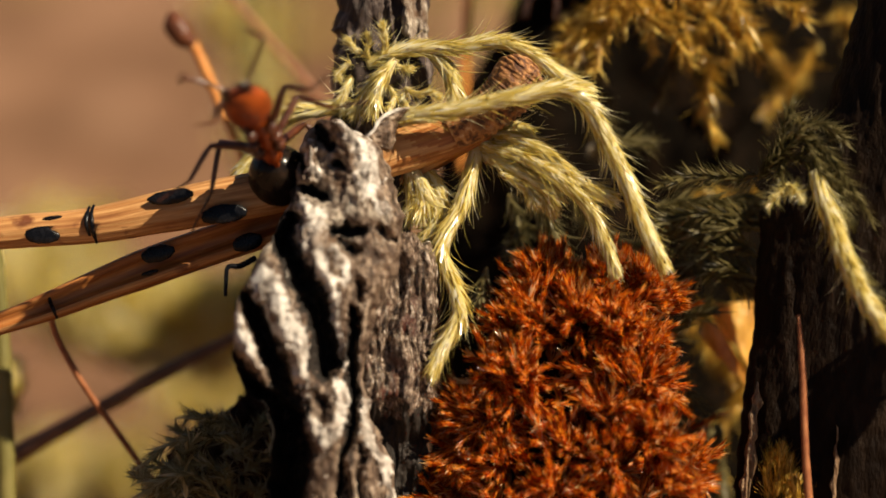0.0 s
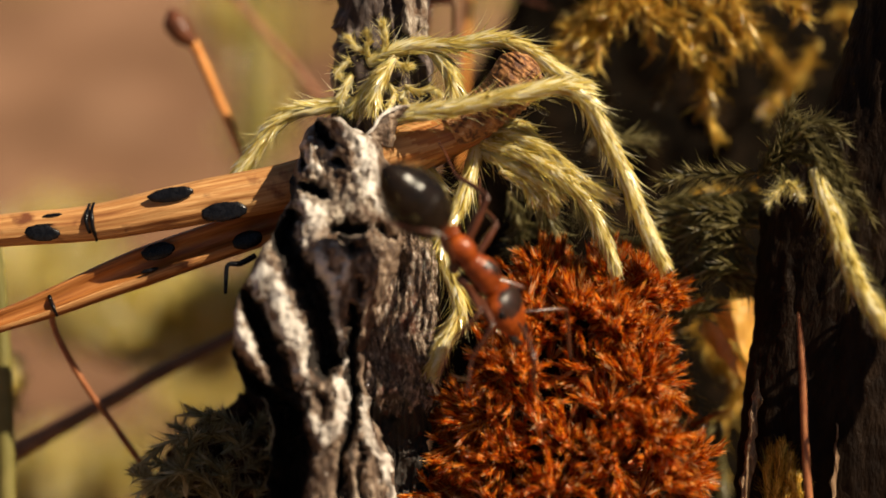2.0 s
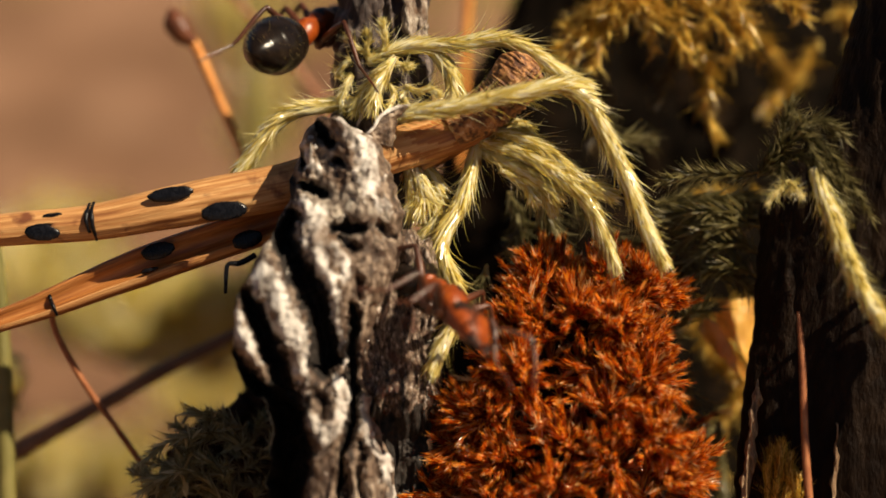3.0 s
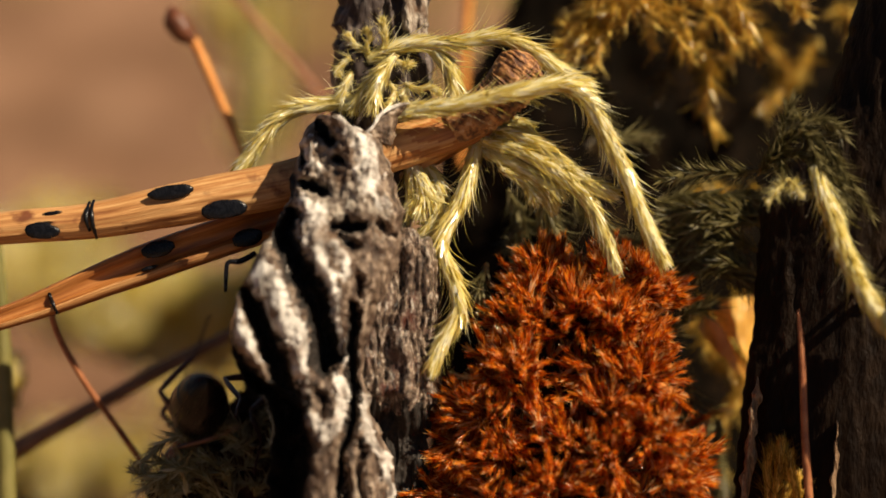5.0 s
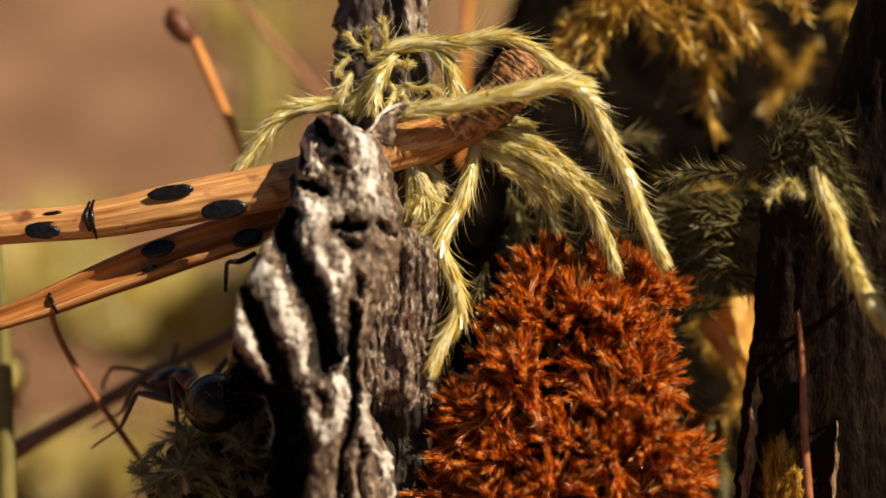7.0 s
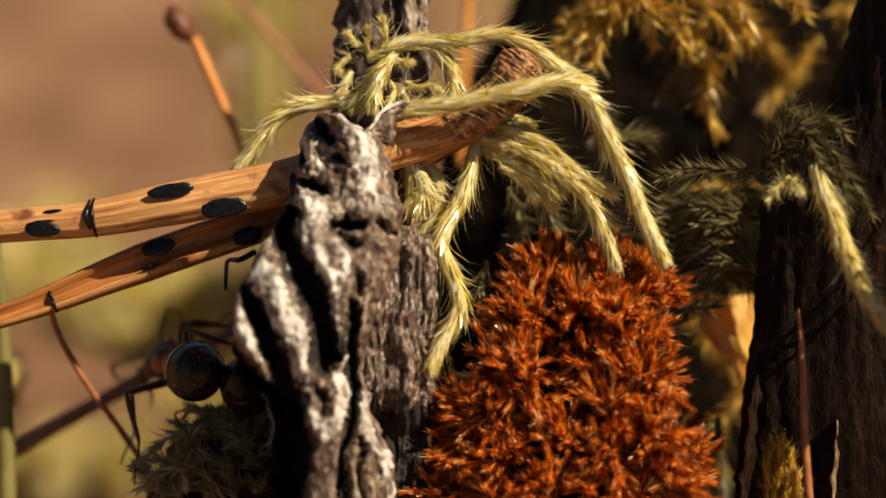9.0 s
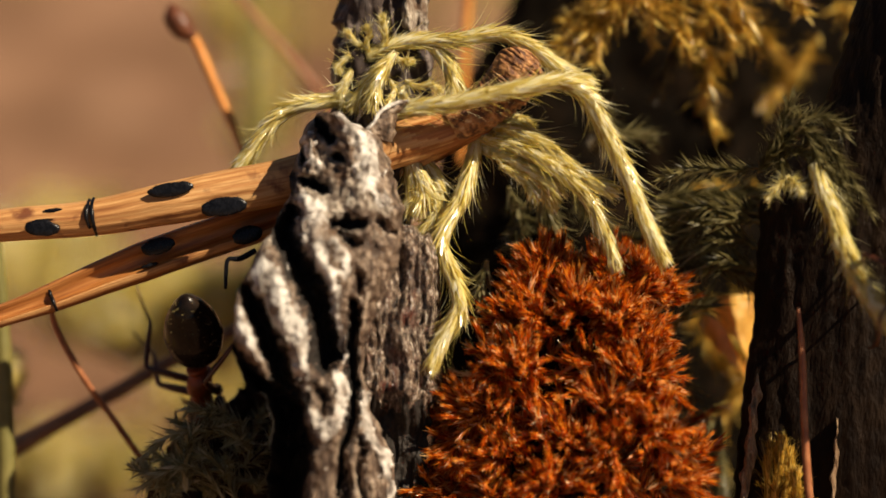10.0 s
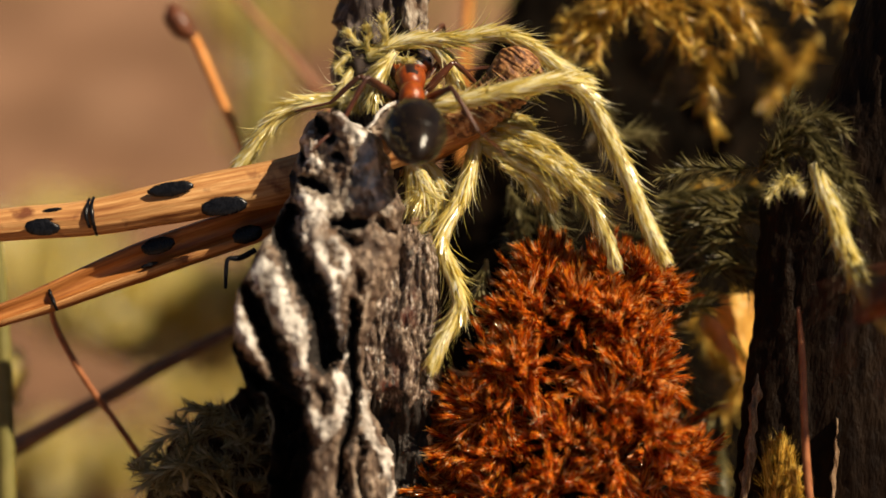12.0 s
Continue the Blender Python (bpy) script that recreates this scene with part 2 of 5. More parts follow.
# ---- wood ----
def shell(left, right, rows, cols, thick, relief, back=1.0, ragged=0.0):
    """A long piece of wood between two edges. left, right: (x, y, w) from top to bottom; thick: half depth in mm; relief(u, v): mm that the front stands out."""
    a, b = smooth(left, rows), smooth(right, rows)
    verts, faces = [], []
    for i in range(rows):
        v = i / (rows - 1)
        for k in range(cols):
            g = 2 * math.pi * k / cols
            c, s = math.cos(g), math.sin(g)
            u = 0.5 + 0.5 * c
            e = a[i] + (b[i] - a[i]) * u
            if ragged:
                e[0] += (2 * u - 1) * ragged * (noise.noise(Vector((u * 2, e[1] / 34, 5.5))) + 0.6 * noise.noise(Vector((u * 4, e[1] / 13, 1.5))))
                e[1] += ragged * noise.noise(Vector((e[0] / 17, e[1] / 40, 9.1)))
            front = s > 0
            w = e[2] - (thick * abs(s) ** 0.7 if front else -thick * back * abs(s) ** 0.7)
            d = relief(u, v, e) if front else 0.0
            q = at(e[0], e[1], w - d * min(1.0, abs(s) * 1.6))
            verts.append(q)
    for i in range(rows - 1):
        for k in range(cols):
            j = (k + 1) % cols
            faces.append((i * cols + k, i * cols + j, (i + 1) * cols + j, (i + 1) * cols + k))
    faces.append(tuple(range(cols))[::-1])
    faces.append(tuple((rows - 1) * cols + k for k in range(cols)))
    return verts, faces


def fibres(x, y, sx, sy, seed):
    return noise.noise(Vector((x / sx, y / sy, seed)))


def ridge(x, y, sx, sy, seed):
    return 1 - 2 * abs(noise.noise(Vector((x / sx, y / sy, seed))))


def near_line(x, y, line):
    """The nearest place on a line of (x, y, half width): distance over half width there."""
    best = 9.0
    for (x0, y0, w0), (x1, y1, w1) in zip(line, line[1:]):
        dx, dy = x1 - x0, y1 - y0
        s = min(1.0, max(0.0, ((x - x0) * dx + (y - y0) * dy) / (dx * dx + dy * dy)))
        best = min(best, math.hypot(x - x0 - dx * s, y - y0 - dy * s) / (w0 + (w1 - w0) * s))
    return best


CRACKS = (
    ([(515, 384, 14), (503, 412, 20), (515, 448, 20), (540, 495, 22), (560, 550, 23), (572, 600, 24), (577, 632, 24), (576, 648, 16)], 2.0),
    ([(432, 520, 12), (448, 548, 17), (470, 596, 15), (488, 640, 18), (512, 700, 22), (505, 780, 30), (490, 900, 34)], 2.0),
    ([(412, 620, 7), (430, 650, 12), (462, 690, 14)], 1.4),
    ([(522, 478, 5), (535, 510, 7), (540, 530, 5)], 0.8),
    ([(592, 401, 9), (615, 403, 12), (640, 400, 8)], 1.1),
    ([(536, 330, 10), (552, 334, 13), (570, 344, 10)], 1.2),
    ([(628, 545, 5), (622, 600, 9), (622, 650, 10), (624, 720, 10), (620, 765, 9), (604, 800, 7), (600, 880, 5)], 1.2),
    ([(562, 222, 7), (570, 236, 11), (588, 250, 9)], 1.1),
    ([(534, 268, 9), (538, 290, 8)], 1.0),
    ([(512, 306, 9), (516, 318, 10), (512, 350, 7)], 1.1),
    ([(597, 286, 10), (602, 289, 9)], 1.0),
    ([(606, 425, 9), (622, 440, 10)], 0.7),
    ([(668, 400, 6), (682, 412, 10), (690, 420, 7)], 0.6),
    ([(556, 700, 7), (572, 716, 9), (574, 740, 6)], 0.6),
    ([(636, 500, 8), (640, 530, 6)], 0.5),
    ([(640, 780, 5), (632, 830, 7), (640, 880, 6)], 0.6),
    ([(600, 820, 6), (612, 860, 7), (610, 920, 6)], 0.7),
)
# bleached ridges that stand proud: (x, y, half width)
RIDGES = (
    [(416, 562, 9), (428, 596, 12), (446, 620, 12), (460, 642, 7)],
    [(468, 478, 15), (484, 515, 24), (500, 560, 27), (528, 598, 18), (532, 650, 13), (534, 690, 10)],
    [(500, 462, 4), (522, 492, 8), (538, 518, 5)],
    [(578, 214, 10), (566, 226, 5)],
    [(548, 250, 9), (546, 276, 11), (556, 300, 10)],
    [(612, 222, 14), (636, 250, 22), (655, 290, 22), (655, 330, 18), (672, 362, 14)],
    [(534, 366, 12), (560, 382, 20), (552, 425, 14), (566, 470, 14), (588, 510, 12), (594, 560, 9), (602, 610, 9), (606, 640, 7)],
    [(600, 670, 8), (606, 705, 11), (600, 745, 11), (578, 778, 10), (560, 748, 10), (550, 730, 6)],
    [(640, 700, 8), (648, 735, 6), (654, 775, 9), (676, 815, 8), (690, 850, 7), (694, 890, 5)],
    [(592, 440, 9), (612, 470, 10), (604, 492, 8)],
)


def build_chip():
    base = at(600, 2400, 4)
    thing = empty("wood_splinter", (base.x, base.y, 0.0), "upright grey weathered wood splinter with deep black cracks", "wood")

    def bent(x, y):
        return x + 7 * fibres(x, y, 38, 42, 12.3) + 6 * fibres(x, y, 15, 17, 4.1) + 4 * fibres(x, y, 6, 7, 14.1), y + 7 * fibres(x, y, 30, 30, 22.3) + 5 * fibres(x, y, 9, 9, 2.3)

    def boxed(lines):
        """Each line with the bounds within which it counts."""
        out = []
        for line in lines:
            far = 2.1 * max(q[2] for q in line)
            out.append((line, min(q[0] for q in line) - far, max(q[0] for q in line) + far, min(q[1] for q in line) - far, max(q[1] for q in line) + far))
        return out

    cracks, ridges = boxed([c[0] for c in CRACKS]), boxed(RIDGES)

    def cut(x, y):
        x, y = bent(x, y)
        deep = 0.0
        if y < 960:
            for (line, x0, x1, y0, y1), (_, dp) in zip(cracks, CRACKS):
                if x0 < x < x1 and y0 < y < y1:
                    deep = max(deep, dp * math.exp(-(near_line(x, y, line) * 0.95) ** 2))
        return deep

    def proud(x, y):
        x, y = bent(x, y)
        if y > 960:
            return 0.0
        q = min([9.0] + [near_line(x, y, line) for line, x0, x1, y0, y1 in ridges if x0 < x < x1 and y0 < y < y1])
        return math.exp(-(q * 0.8) ** 2)

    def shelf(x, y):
        """The lower left side, which is broken back; its faces are blackened as shade."""
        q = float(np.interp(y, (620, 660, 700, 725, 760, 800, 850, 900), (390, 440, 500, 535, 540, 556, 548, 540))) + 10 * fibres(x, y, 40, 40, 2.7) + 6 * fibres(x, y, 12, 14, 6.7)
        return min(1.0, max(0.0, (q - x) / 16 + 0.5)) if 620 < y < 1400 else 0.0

    def relief(u, v, e):
        x, y = e[0], e[1]
        wx, wy = x + 14 * fibres(x, y, 80, 90, 3.1), y + 14 * fibres(x, y, 60, 60, 6.1)
        d = 0.3 * ridge(wx, wy, 85, 260, 1.3) + 0.18 * fibres(wx, wy, 36, 80, 5.7) + 0.09 * fibres(wx, wy, 14, 36, 8.8) + 0.1 * fibres(x, y, 9, 13, 2.2) + 0.06 * fibres(x, y, 4, 6, 7.2) + 0.05 * ridge(wx, y, 7, 80, 4.2)
        if y < 420:
            d += min(1, (420 - y) / 80) * (0.2 * fibres(x, y, 26, 22, 9.9) + 0.08 * ridge(x, y, 14, 16, 3.3))
        return d + 0.22 * proud(x, y) - cut(x, y) - 2.0 * shelf(x, y)

    left = [(566, 208, -0.3), (540, 240, -0.4), (516, 305, -0.5), (500, 380, -1.3), (452, 465, -2.5), (416, 540, -3.0), (408, 620, -3.0), (436, 685, -3.0), (474, 730, -2.9), (474, 880, -2.6), (430, 1300, 0.0), (380, 2500, 4.0)]
    right = [(598, 208, -1.3), (655, 242, -0.5), (690, 285, -0.7), (704, 350, -0.9), (714, 400, -0.9), (696, 490, -0.9), (660, 570, -1.0), (648, 690, -1.1), (684, 790, -1.2), (702, 880, -1.0), (740, 1300, 0.0), (800, 2500, 4.0)]
    rows, cols = 420, 240
    me = mesh_of("weathered_face", *shell(left, right, rows, cols, 1.3, relief, 2.8, ragged=8))
    for m in (M_GREY, M_CRACK_SHADE, M_BROWN, M_PALE):
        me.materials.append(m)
    a, b = smooth(left, rows), smooth(right, rows)
    for f in me.polygons:
        if len(f.vertices) == 4:
            i, k = divmod(f.index, cols)
            g = 2 * math.pi * (k + 0.5) / cols
            e = a[i] + (b[i] - a[i]) * (0.5 + 0.5 * math.cos(g))
            x, y = e[0], e[1]
            wear = 0.5 * fibres(x, y, 11, 20, 8.9) + 0.4 * fibres(x, y, 5, 8, 1.1)
            # deep cracks and the set-back shelf get their shade as black colour
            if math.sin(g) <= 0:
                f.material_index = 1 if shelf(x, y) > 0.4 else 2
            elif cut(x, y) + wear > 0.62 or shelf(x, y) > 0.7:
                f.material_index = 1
            elif proud(x, y) + wear > 0.5:
                f.material_index = 3
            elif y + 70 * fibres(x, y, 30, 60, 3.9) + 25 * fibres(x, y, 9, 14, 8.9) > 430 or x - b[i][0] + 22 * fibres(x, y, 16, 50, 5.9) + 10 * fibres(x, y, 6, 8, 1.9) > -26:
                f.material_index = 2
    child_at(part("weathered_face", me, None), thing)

    def relief2(u, v, e):
        x, y = e[0], e[1]
        wx = x + 10 * fibres(x, y, 60, 70, 2.1)
        return 0.5 * fibres(wx, y, 34, 160, 4.4) + 0.24 * ridge(wx, y, 13, 90, 9.1) + 0.14 * fibres(x, y, 6, 22, 7.7) + 0.06 * fibres(x, y, 3.5, 6, 1.7) + 0.35 * max(0.0, fibres(x, y, 14, 14, 6.2)) * min(1, max(0, (470 - y) / 40)) - 1.2 * min(1, max(0, (y + 40 * fibres(x, y, 40, 60, 3.4) - 690) / 60))

    left = [(668, 398, -0.2), (620, 500, -0.2), (606, 700, 0), (620, 880, 0), (640, 1300, 1), (640, 2500, 5)]
    right = [(740, 414, 0.8), (772, 450, 0.8), (776, 600, 1.0), (766, 740, 1.0), (760, 880, 1.0), (790, 1300, 2.0), (820, 2500, 6.0)]
    me = mesh_of("fibrous_side", *shell(left, right, 380, 170, 1.3, relief2, ragged=9))
    me.materials.append(M_FIBRE)
    me.materials.append(M_CRACK_SHADE)
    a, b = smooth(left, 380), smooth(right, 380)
    # the sunken lower faces turn near-black, shade painted as colour
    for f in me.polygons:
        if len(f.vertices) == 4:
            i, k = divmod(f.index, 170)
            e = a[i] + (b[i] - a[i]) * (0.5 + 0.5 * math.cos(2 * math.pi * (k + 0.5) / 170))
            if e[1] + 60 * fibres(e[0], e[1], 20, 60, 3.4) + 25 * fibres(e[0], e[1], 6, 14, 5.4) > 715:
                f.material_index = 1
    child_at(part("fibrous_side", me, None, None, "dark brown fibrous bark side"), thing)

    def curl(u, v, e):
        return 0.08 * math.sin(math.pi * u) + 0.1 * fibres(e[0], e[1], 9, 9, 3.7)

    left = [(640, 246, -0.9), (652, 232, -1.0), (668, 214, -0.9), (684, 198, -0.7), (714, 187, -0.6)]
    right = [(694, 262, -0.5), (698, 244, -0.5), (702, 226, -0.4), (708, 208, -0.4), (726, 192, -0.5)]
    child_at(part("peeling_flake", mesh_of("peeling_flake", *shell(left, right, 60, 50, 0.25, curl, ragged=5)), M_BROWN, None, "thin brown flake peeling at the splinter's top"), thing)
    rim = [(644, 240, -1.3), (660, 228, -1.35), (672, 208, -1.25), (688, 196, -1.05), (708, 189, -0.9), (726, 186, -0.9)]
    child_at(part("flake_rim", mesh_of("flake_rim", *tube(path(rim, 40), [1 * MM / 52, 3 * MM / 52, 3 * MM / 52, 3.5 * MM / 52, 1 * MM / 52], 8, 0.6, 0.4, 3000)), M_PALE, None, "whitish frayed rim of the flake"), thing)


def build_stump():
    base = at(1250, 2400, 12)
    thing = empty("rotten_stump", (base.x, base.y, 0.0), "rotten stump overgrown with moss, its wood coloured near-black for deep shade", "stump")

    def relief(u, v, e):
        x, y = e[0], e[1]
        return 0.7 * fibres(x, y, 150, 300, 2.4) + 0.35 * fibres(x, y, 60, 100, 6.1) + 0.2 * fibres(x, y, 25, 40, 1.7)

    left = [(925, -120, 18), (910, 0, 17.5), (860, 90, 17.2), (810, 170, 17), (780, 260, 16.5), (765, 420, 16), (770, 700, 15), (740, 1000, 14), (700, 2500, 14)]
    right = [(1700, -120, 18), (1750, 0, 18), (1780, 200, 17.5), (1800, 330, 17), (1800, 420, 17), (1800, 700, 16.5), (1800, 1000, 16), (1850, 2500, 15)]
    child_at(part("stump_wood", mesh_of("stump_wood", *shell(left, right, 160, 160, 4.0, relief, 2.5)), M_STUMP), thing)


def build_slab():
    base = at(1500, 2400, 5)
    thing = empty("bark_slab", (base.x, base.y, 0.0), "upright dark brown slab of bark beside the moss, darkened in colour as if shaded", "bark")

    def relief(u, v, e):
        x, y = e[0], e[1]
        return 0.12 * fibres(x, y, 70, 500, 7.4) + 0.1 * fibres(x, y, 20, 160, 3.1) + 0.07 * fibres(x, y, 9, 25, 1.1)

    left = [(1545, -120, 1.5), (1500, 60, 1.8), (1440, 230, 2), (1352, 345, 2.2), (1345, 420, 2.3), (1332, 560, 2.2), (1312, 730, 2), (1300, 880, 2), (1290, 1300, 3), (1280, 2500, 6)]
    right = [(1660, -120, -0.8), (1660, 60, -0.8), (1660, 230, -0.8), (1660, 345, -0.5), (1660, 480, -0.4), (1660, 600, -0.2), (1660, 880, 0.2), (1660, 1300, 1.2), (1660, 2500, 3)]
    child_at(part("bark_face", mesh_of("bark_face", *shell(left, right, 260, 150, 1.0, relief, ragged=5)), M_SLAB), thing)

    def torn(u, v, e):
        return 0.2 * ridge(e[0], e[1], 9, 60, 3.3) + 0.12 * fibres(e[0], e[1], 5, 12, 6.6)

    for edge in ([(1340, 672, 0.6), (1328, 720, 0.4), (1318, 800, 0.4), (1308, 900, 0.4), (1300, 1100, 0.6)], [(1480, 748, -0.3), (1476, 800, -0.3), (1470, 900, -0.25), (1464, 1100, -0.05)]):
        far_edge = [(x + 4 + (16 if edge[0][0] < 1400 else 4) * math.sin(min(1.0, k / 3) * 2.4), y + 6, w + 0.2) for k, (x, y, w) in enumerate(edge)]
        child_at(part("torn_edge", mesh_of("torn_edge", *shell(edge, far_edge, 90, 40, 0.32, torn, ragged=6)), M_TORN, None, "pale torn wood along the bark's edge"), thing)


def build_stub():
    base = at(680, 2400, 6)
    thing = empty("bark_twig", (base.x, base.y, 0.0), "dark cracked bark twig standing behind the moss", "twig")

    def relief(u, v, e):
        x, y = e[0], e[1]
        return 0.35 * ridge(x, y, 45, 200, 2.9) + 0.2 * ridge(x, y, 18, 80, 5.5) + 0.08 * fibres(x, y, 7, 16, 1.9)

    left = [(600, -50, 3.5), (596, -20, 3.2), (590, 60, 3), (586, 150, 2.8), (600, 400, 3), (610, 900, 4), (600, 2500, 8)]
    right = [(780, -50, 3.5), (765, -20, 3.2), (745, 60, 3), (770, 150, 2.8), (730, 400, 3), (740, 900, 4), (760, 2500, 8)]
    child_at(part("twig_bark", mesh_of("twig_bark", *shell(left, right, 220, 100, 1.4, relief, ragged=9)), M_STUB), thing)
    left = [(708, -50, 2.0), (706, -20, 1.8), (712, 40, 1.7), (724, 90, 1.7)]
    right = [(742, -50, 2.2), (748, -20, 2.1), (756, 40, 2.0), (752, 90, 2.0)]
    child_at(part("bark_flake", mesh_of("bark_flake", *shell(left, right, 90, 50, 0.4, relief, ragged=8)), M_GREY, None, "pale peeling bark flake"), thing)


def build_clod():
    base = at(400, 2400, 6)
    thing = empty("peat_clod", (base.x, base.y, 0.0), "dark crumbly clod of peat at the splinter's foot", "clod")

    def relief(u, v, e):
        x, y = e[0], e[1]
        return 0.5 * fibres(x, y, 40, 40, 2.9) + 0.25 * fibres(x, y, 16, 16, 5.5) + 0.1 * fibres(x, y, 7, 7, 1.9)

    left = [(500, 620, 4.4), (455, 660, 4.3), (420, 705, 4.2), (345, 745, 4.1), (298, 795, 4.0), (272, 850, 4.0), (255, 900, 4.0), (230, 1300, 4.5), (200, 2500, 8)]
    right = [(560, 615, 4.4), (600, 660, 4.4), (600, 705, 4.4), (600, 745, 4.4), (600, 795, 4.4), (600, 850, 4.4), (600, 900, 4.4), (600, 1300, 5.0), (600, 2500, 9)]
    child_at(part("clod_body", mesh_of("clod_body", *shell(left, right, 160, 100, 1.2, relief, ragged=16)), M_PEAT), thing)


build_chip()
build_clod()
build_stump()
build_slab()
build_stub()


# ---- pine needles ----
def build_needles():
    o = at(920, 130, 1.2)
    thing = empty("pine_needle_pair", o, "pair of dry tan pine needles with black fungus spots", "pine needles")
    top = [(-160, 432, 0.6), (0, 408, 0.5), (165, 394, 0.4), (300, 368, 0.3), (400, 349, 0.3), (510, 327, 0.3), (620, 294, 0.5), (705, 264, 0.6), (800, 234, 0.8), (860, 203, 1.0), (925, 150, 1.2)]
    low = [(-160, 618, 1.2), (0, 568, 1.3), (95, 534, 1.4), (200, 492, 1.5), (300, 455, 1.5), (400, 421, 1.5), (520, 380, 1.5), (640, 325, 1.5), (760, 270, 1.5), (850, 217, 1.4), (920, 155, 1.5)]
    r = MM / 52.0
    top_me = (run_along(mesh_of("needle", *tube(path(top, 120), [28 * r, 28 * r, 31 * r, 37 * r, 39 * r, 39 * r, 39 * r, 39 * r, 37 * r, 34 * r, 26 * r], 48, 0.85, 0.03, 900, ribs=12)), 120, 48, 0.023, 0.0044))
    top_me.materials.append(M_NEEDLE)
    top_me.materials.append(M_NEEDLE_RED)
    for f in top_me.polygons:
        i, k = divmod(f.index, 48)
        if i / 119 + 0.12 * noise.noise(Vector((i / 14, k / 2.0, 3.3))) > 0.74:
            f.material_index = 1
    child_at(part("needle", top_me, None), thing)
    # the second needle is channelled: two rims and a hollow between
    p = smooth(low, 120)
    verts, faces = [], []
    prof = [(-1, 0.1), (-0.9, 0.45), (-0.72, 0.5), (-0.45, 0.1), (0.0, -0.12), (0.3, 0.12), (0.42, 0.55), (0.52, 0.6), (0.8, 0.38), (1, -0.1), (0.5, -0.75), (-0.3, -0.75), (-0.8, -0.4)]
    for i, q in enumerate(p):
        s = i / 119
        half = (20 + 15 * min(1, max(0, (s - 0.1) / 0.25))) * (1 - 0.35 * max(0, s - 0.6) / 0.4)
        tq = p[min(i + 1, 119)] - p[max(i - 1, 0)]
        nrm = np.array((-tq[1], tq[0]))
        nrm = nrm / np.linalg.norm(nrm)
        for a, b in prof:
            verts.append(at(q[0] + nrm[0] * a * half, q[1] + nrm[1] * a * half, q[2] - b * half / 52))
    n = len(prof)
    for i in range(119):
        for k in range(n):
            j = (k + 1) % n
            faces.append((i * n + k, (i + 1) * n + k, (i + 1) * n + j, i * n + j))
    low_me = run_along(mesh_of("needle_low", verts, faces), 120, 13, 0.023, 0.0032)
    low_me.materials.append(M_NEEDLE_RED)
    low_me.materials.append(M_NEEDLE)
    # two rim faces get the paler needle colour as a painted highlight
    for f in low_me.polygons:
        f.material_index = (0, 0, 0, 0, 0, 0, 1, 1, 0, 0, 0, 0, 0)[f.index % 13]
    child_at(part("needle", low_me, None, None, "reddish channelled dry needle"), thing)
    sheath = [(800, 230, 0.7), (850, 203, 0.6), (892, 168, 0.5), (912, 142, 0.4), (925, 122, 0.4), (935, 108, 0.5)]
    sv, sf = tube(path(sheath, 130), [34 * r, 38 * r, 43 * r, 45 * r, 43 * r, 22 * r], 64)
    axis = path(sheath, 130)
    for q in range(130 * 64):
        i, k = divmod(q, 64)
        c = np.array(tuple(axis[i]))
        s = i / 129
        v = Vector(sv[q])
        scaly = 0.12 * max(0.0, (s - 0.45) / 0.55) * ridge(s * 60 + 2 * noise.noise(v * 2500), k / 3, 2.0, 3.0, 7.3) + 0.12 * s * noise.noise(v * 5000)
        rings = 0.05 * math.sin(s * 150 + 2 * noise.noise(v * 1500)) if 0.2 < s < 0.55 else 0.0
        sv[q] = c + (sv[q] - c) * (1 + scaly + rings)
    child_at(part("sheath", mesh_of("sheath", sv, sf), M_SHEATH, None, "rough dark brown scaly sheath at the needles' base"), thing)
    # fungus spots lie on the needles
    for sx, sy, w, a, b, tilt in ((74, 412, -0.0, 31, 15, 3), (302, 344, -0.15, 41, 13, -9), (396, 374, -0.28, 42, 17, -7), (279, 444, 1.2, 31, 15, -14), (438, 424, 1.15, 28, 16, -16), (92, 381, -0.1, 18, 4, -8), (265, 478, 1.25, 16, 4, -15)):
        bm = bmesh.new()
        bmesh.ops.create_icosphere(bm, subdivisions=3, radius=1.0)
        c, s = math.cos(radians(tilt)), math.sin(radians(tilt))
        for v in bm.verts:
            k = 1 + 0.14 * noise.noise(v.co * 2.3 + Vector((sx, sy, 0)))
            x, y, z = v.co.x * a * k, v.co.y * b * k, v.co.z
            v.co = at(sx + x * c - y * s, sy + x * s + y * c, w - 0.07 * z - 0.24)
        ob = part("fungus_spot", bm, M_SPOT, None, "glossy black fungus spot")
        for f in ob.data.polygons:
            f.use_smooth = True
        child_at(ob, thing)
    for ring in ([(166, 359, 0.3), (162, 374, -0.08), (163, 394, -0.2), (167, 412, -0.05), (171, 425, 0.3)], [(158, 361, 0.3), (154, 378, -0.08), (153, 396, -0.2), (159, 412, -0.05)], [(84, 512, 1.22), (89, 528, 1.34), (95, 545, 1.08), (101, 558, 1.3)]):
        child_at(part("dark_ring", mesh_of("dark_ring", *tube(path(ring, 14), [2.5 * r, 4 * r, 2.5 * r], 8, 1, 0.5, 4000)), M_SPOT), thing)


build_needles()


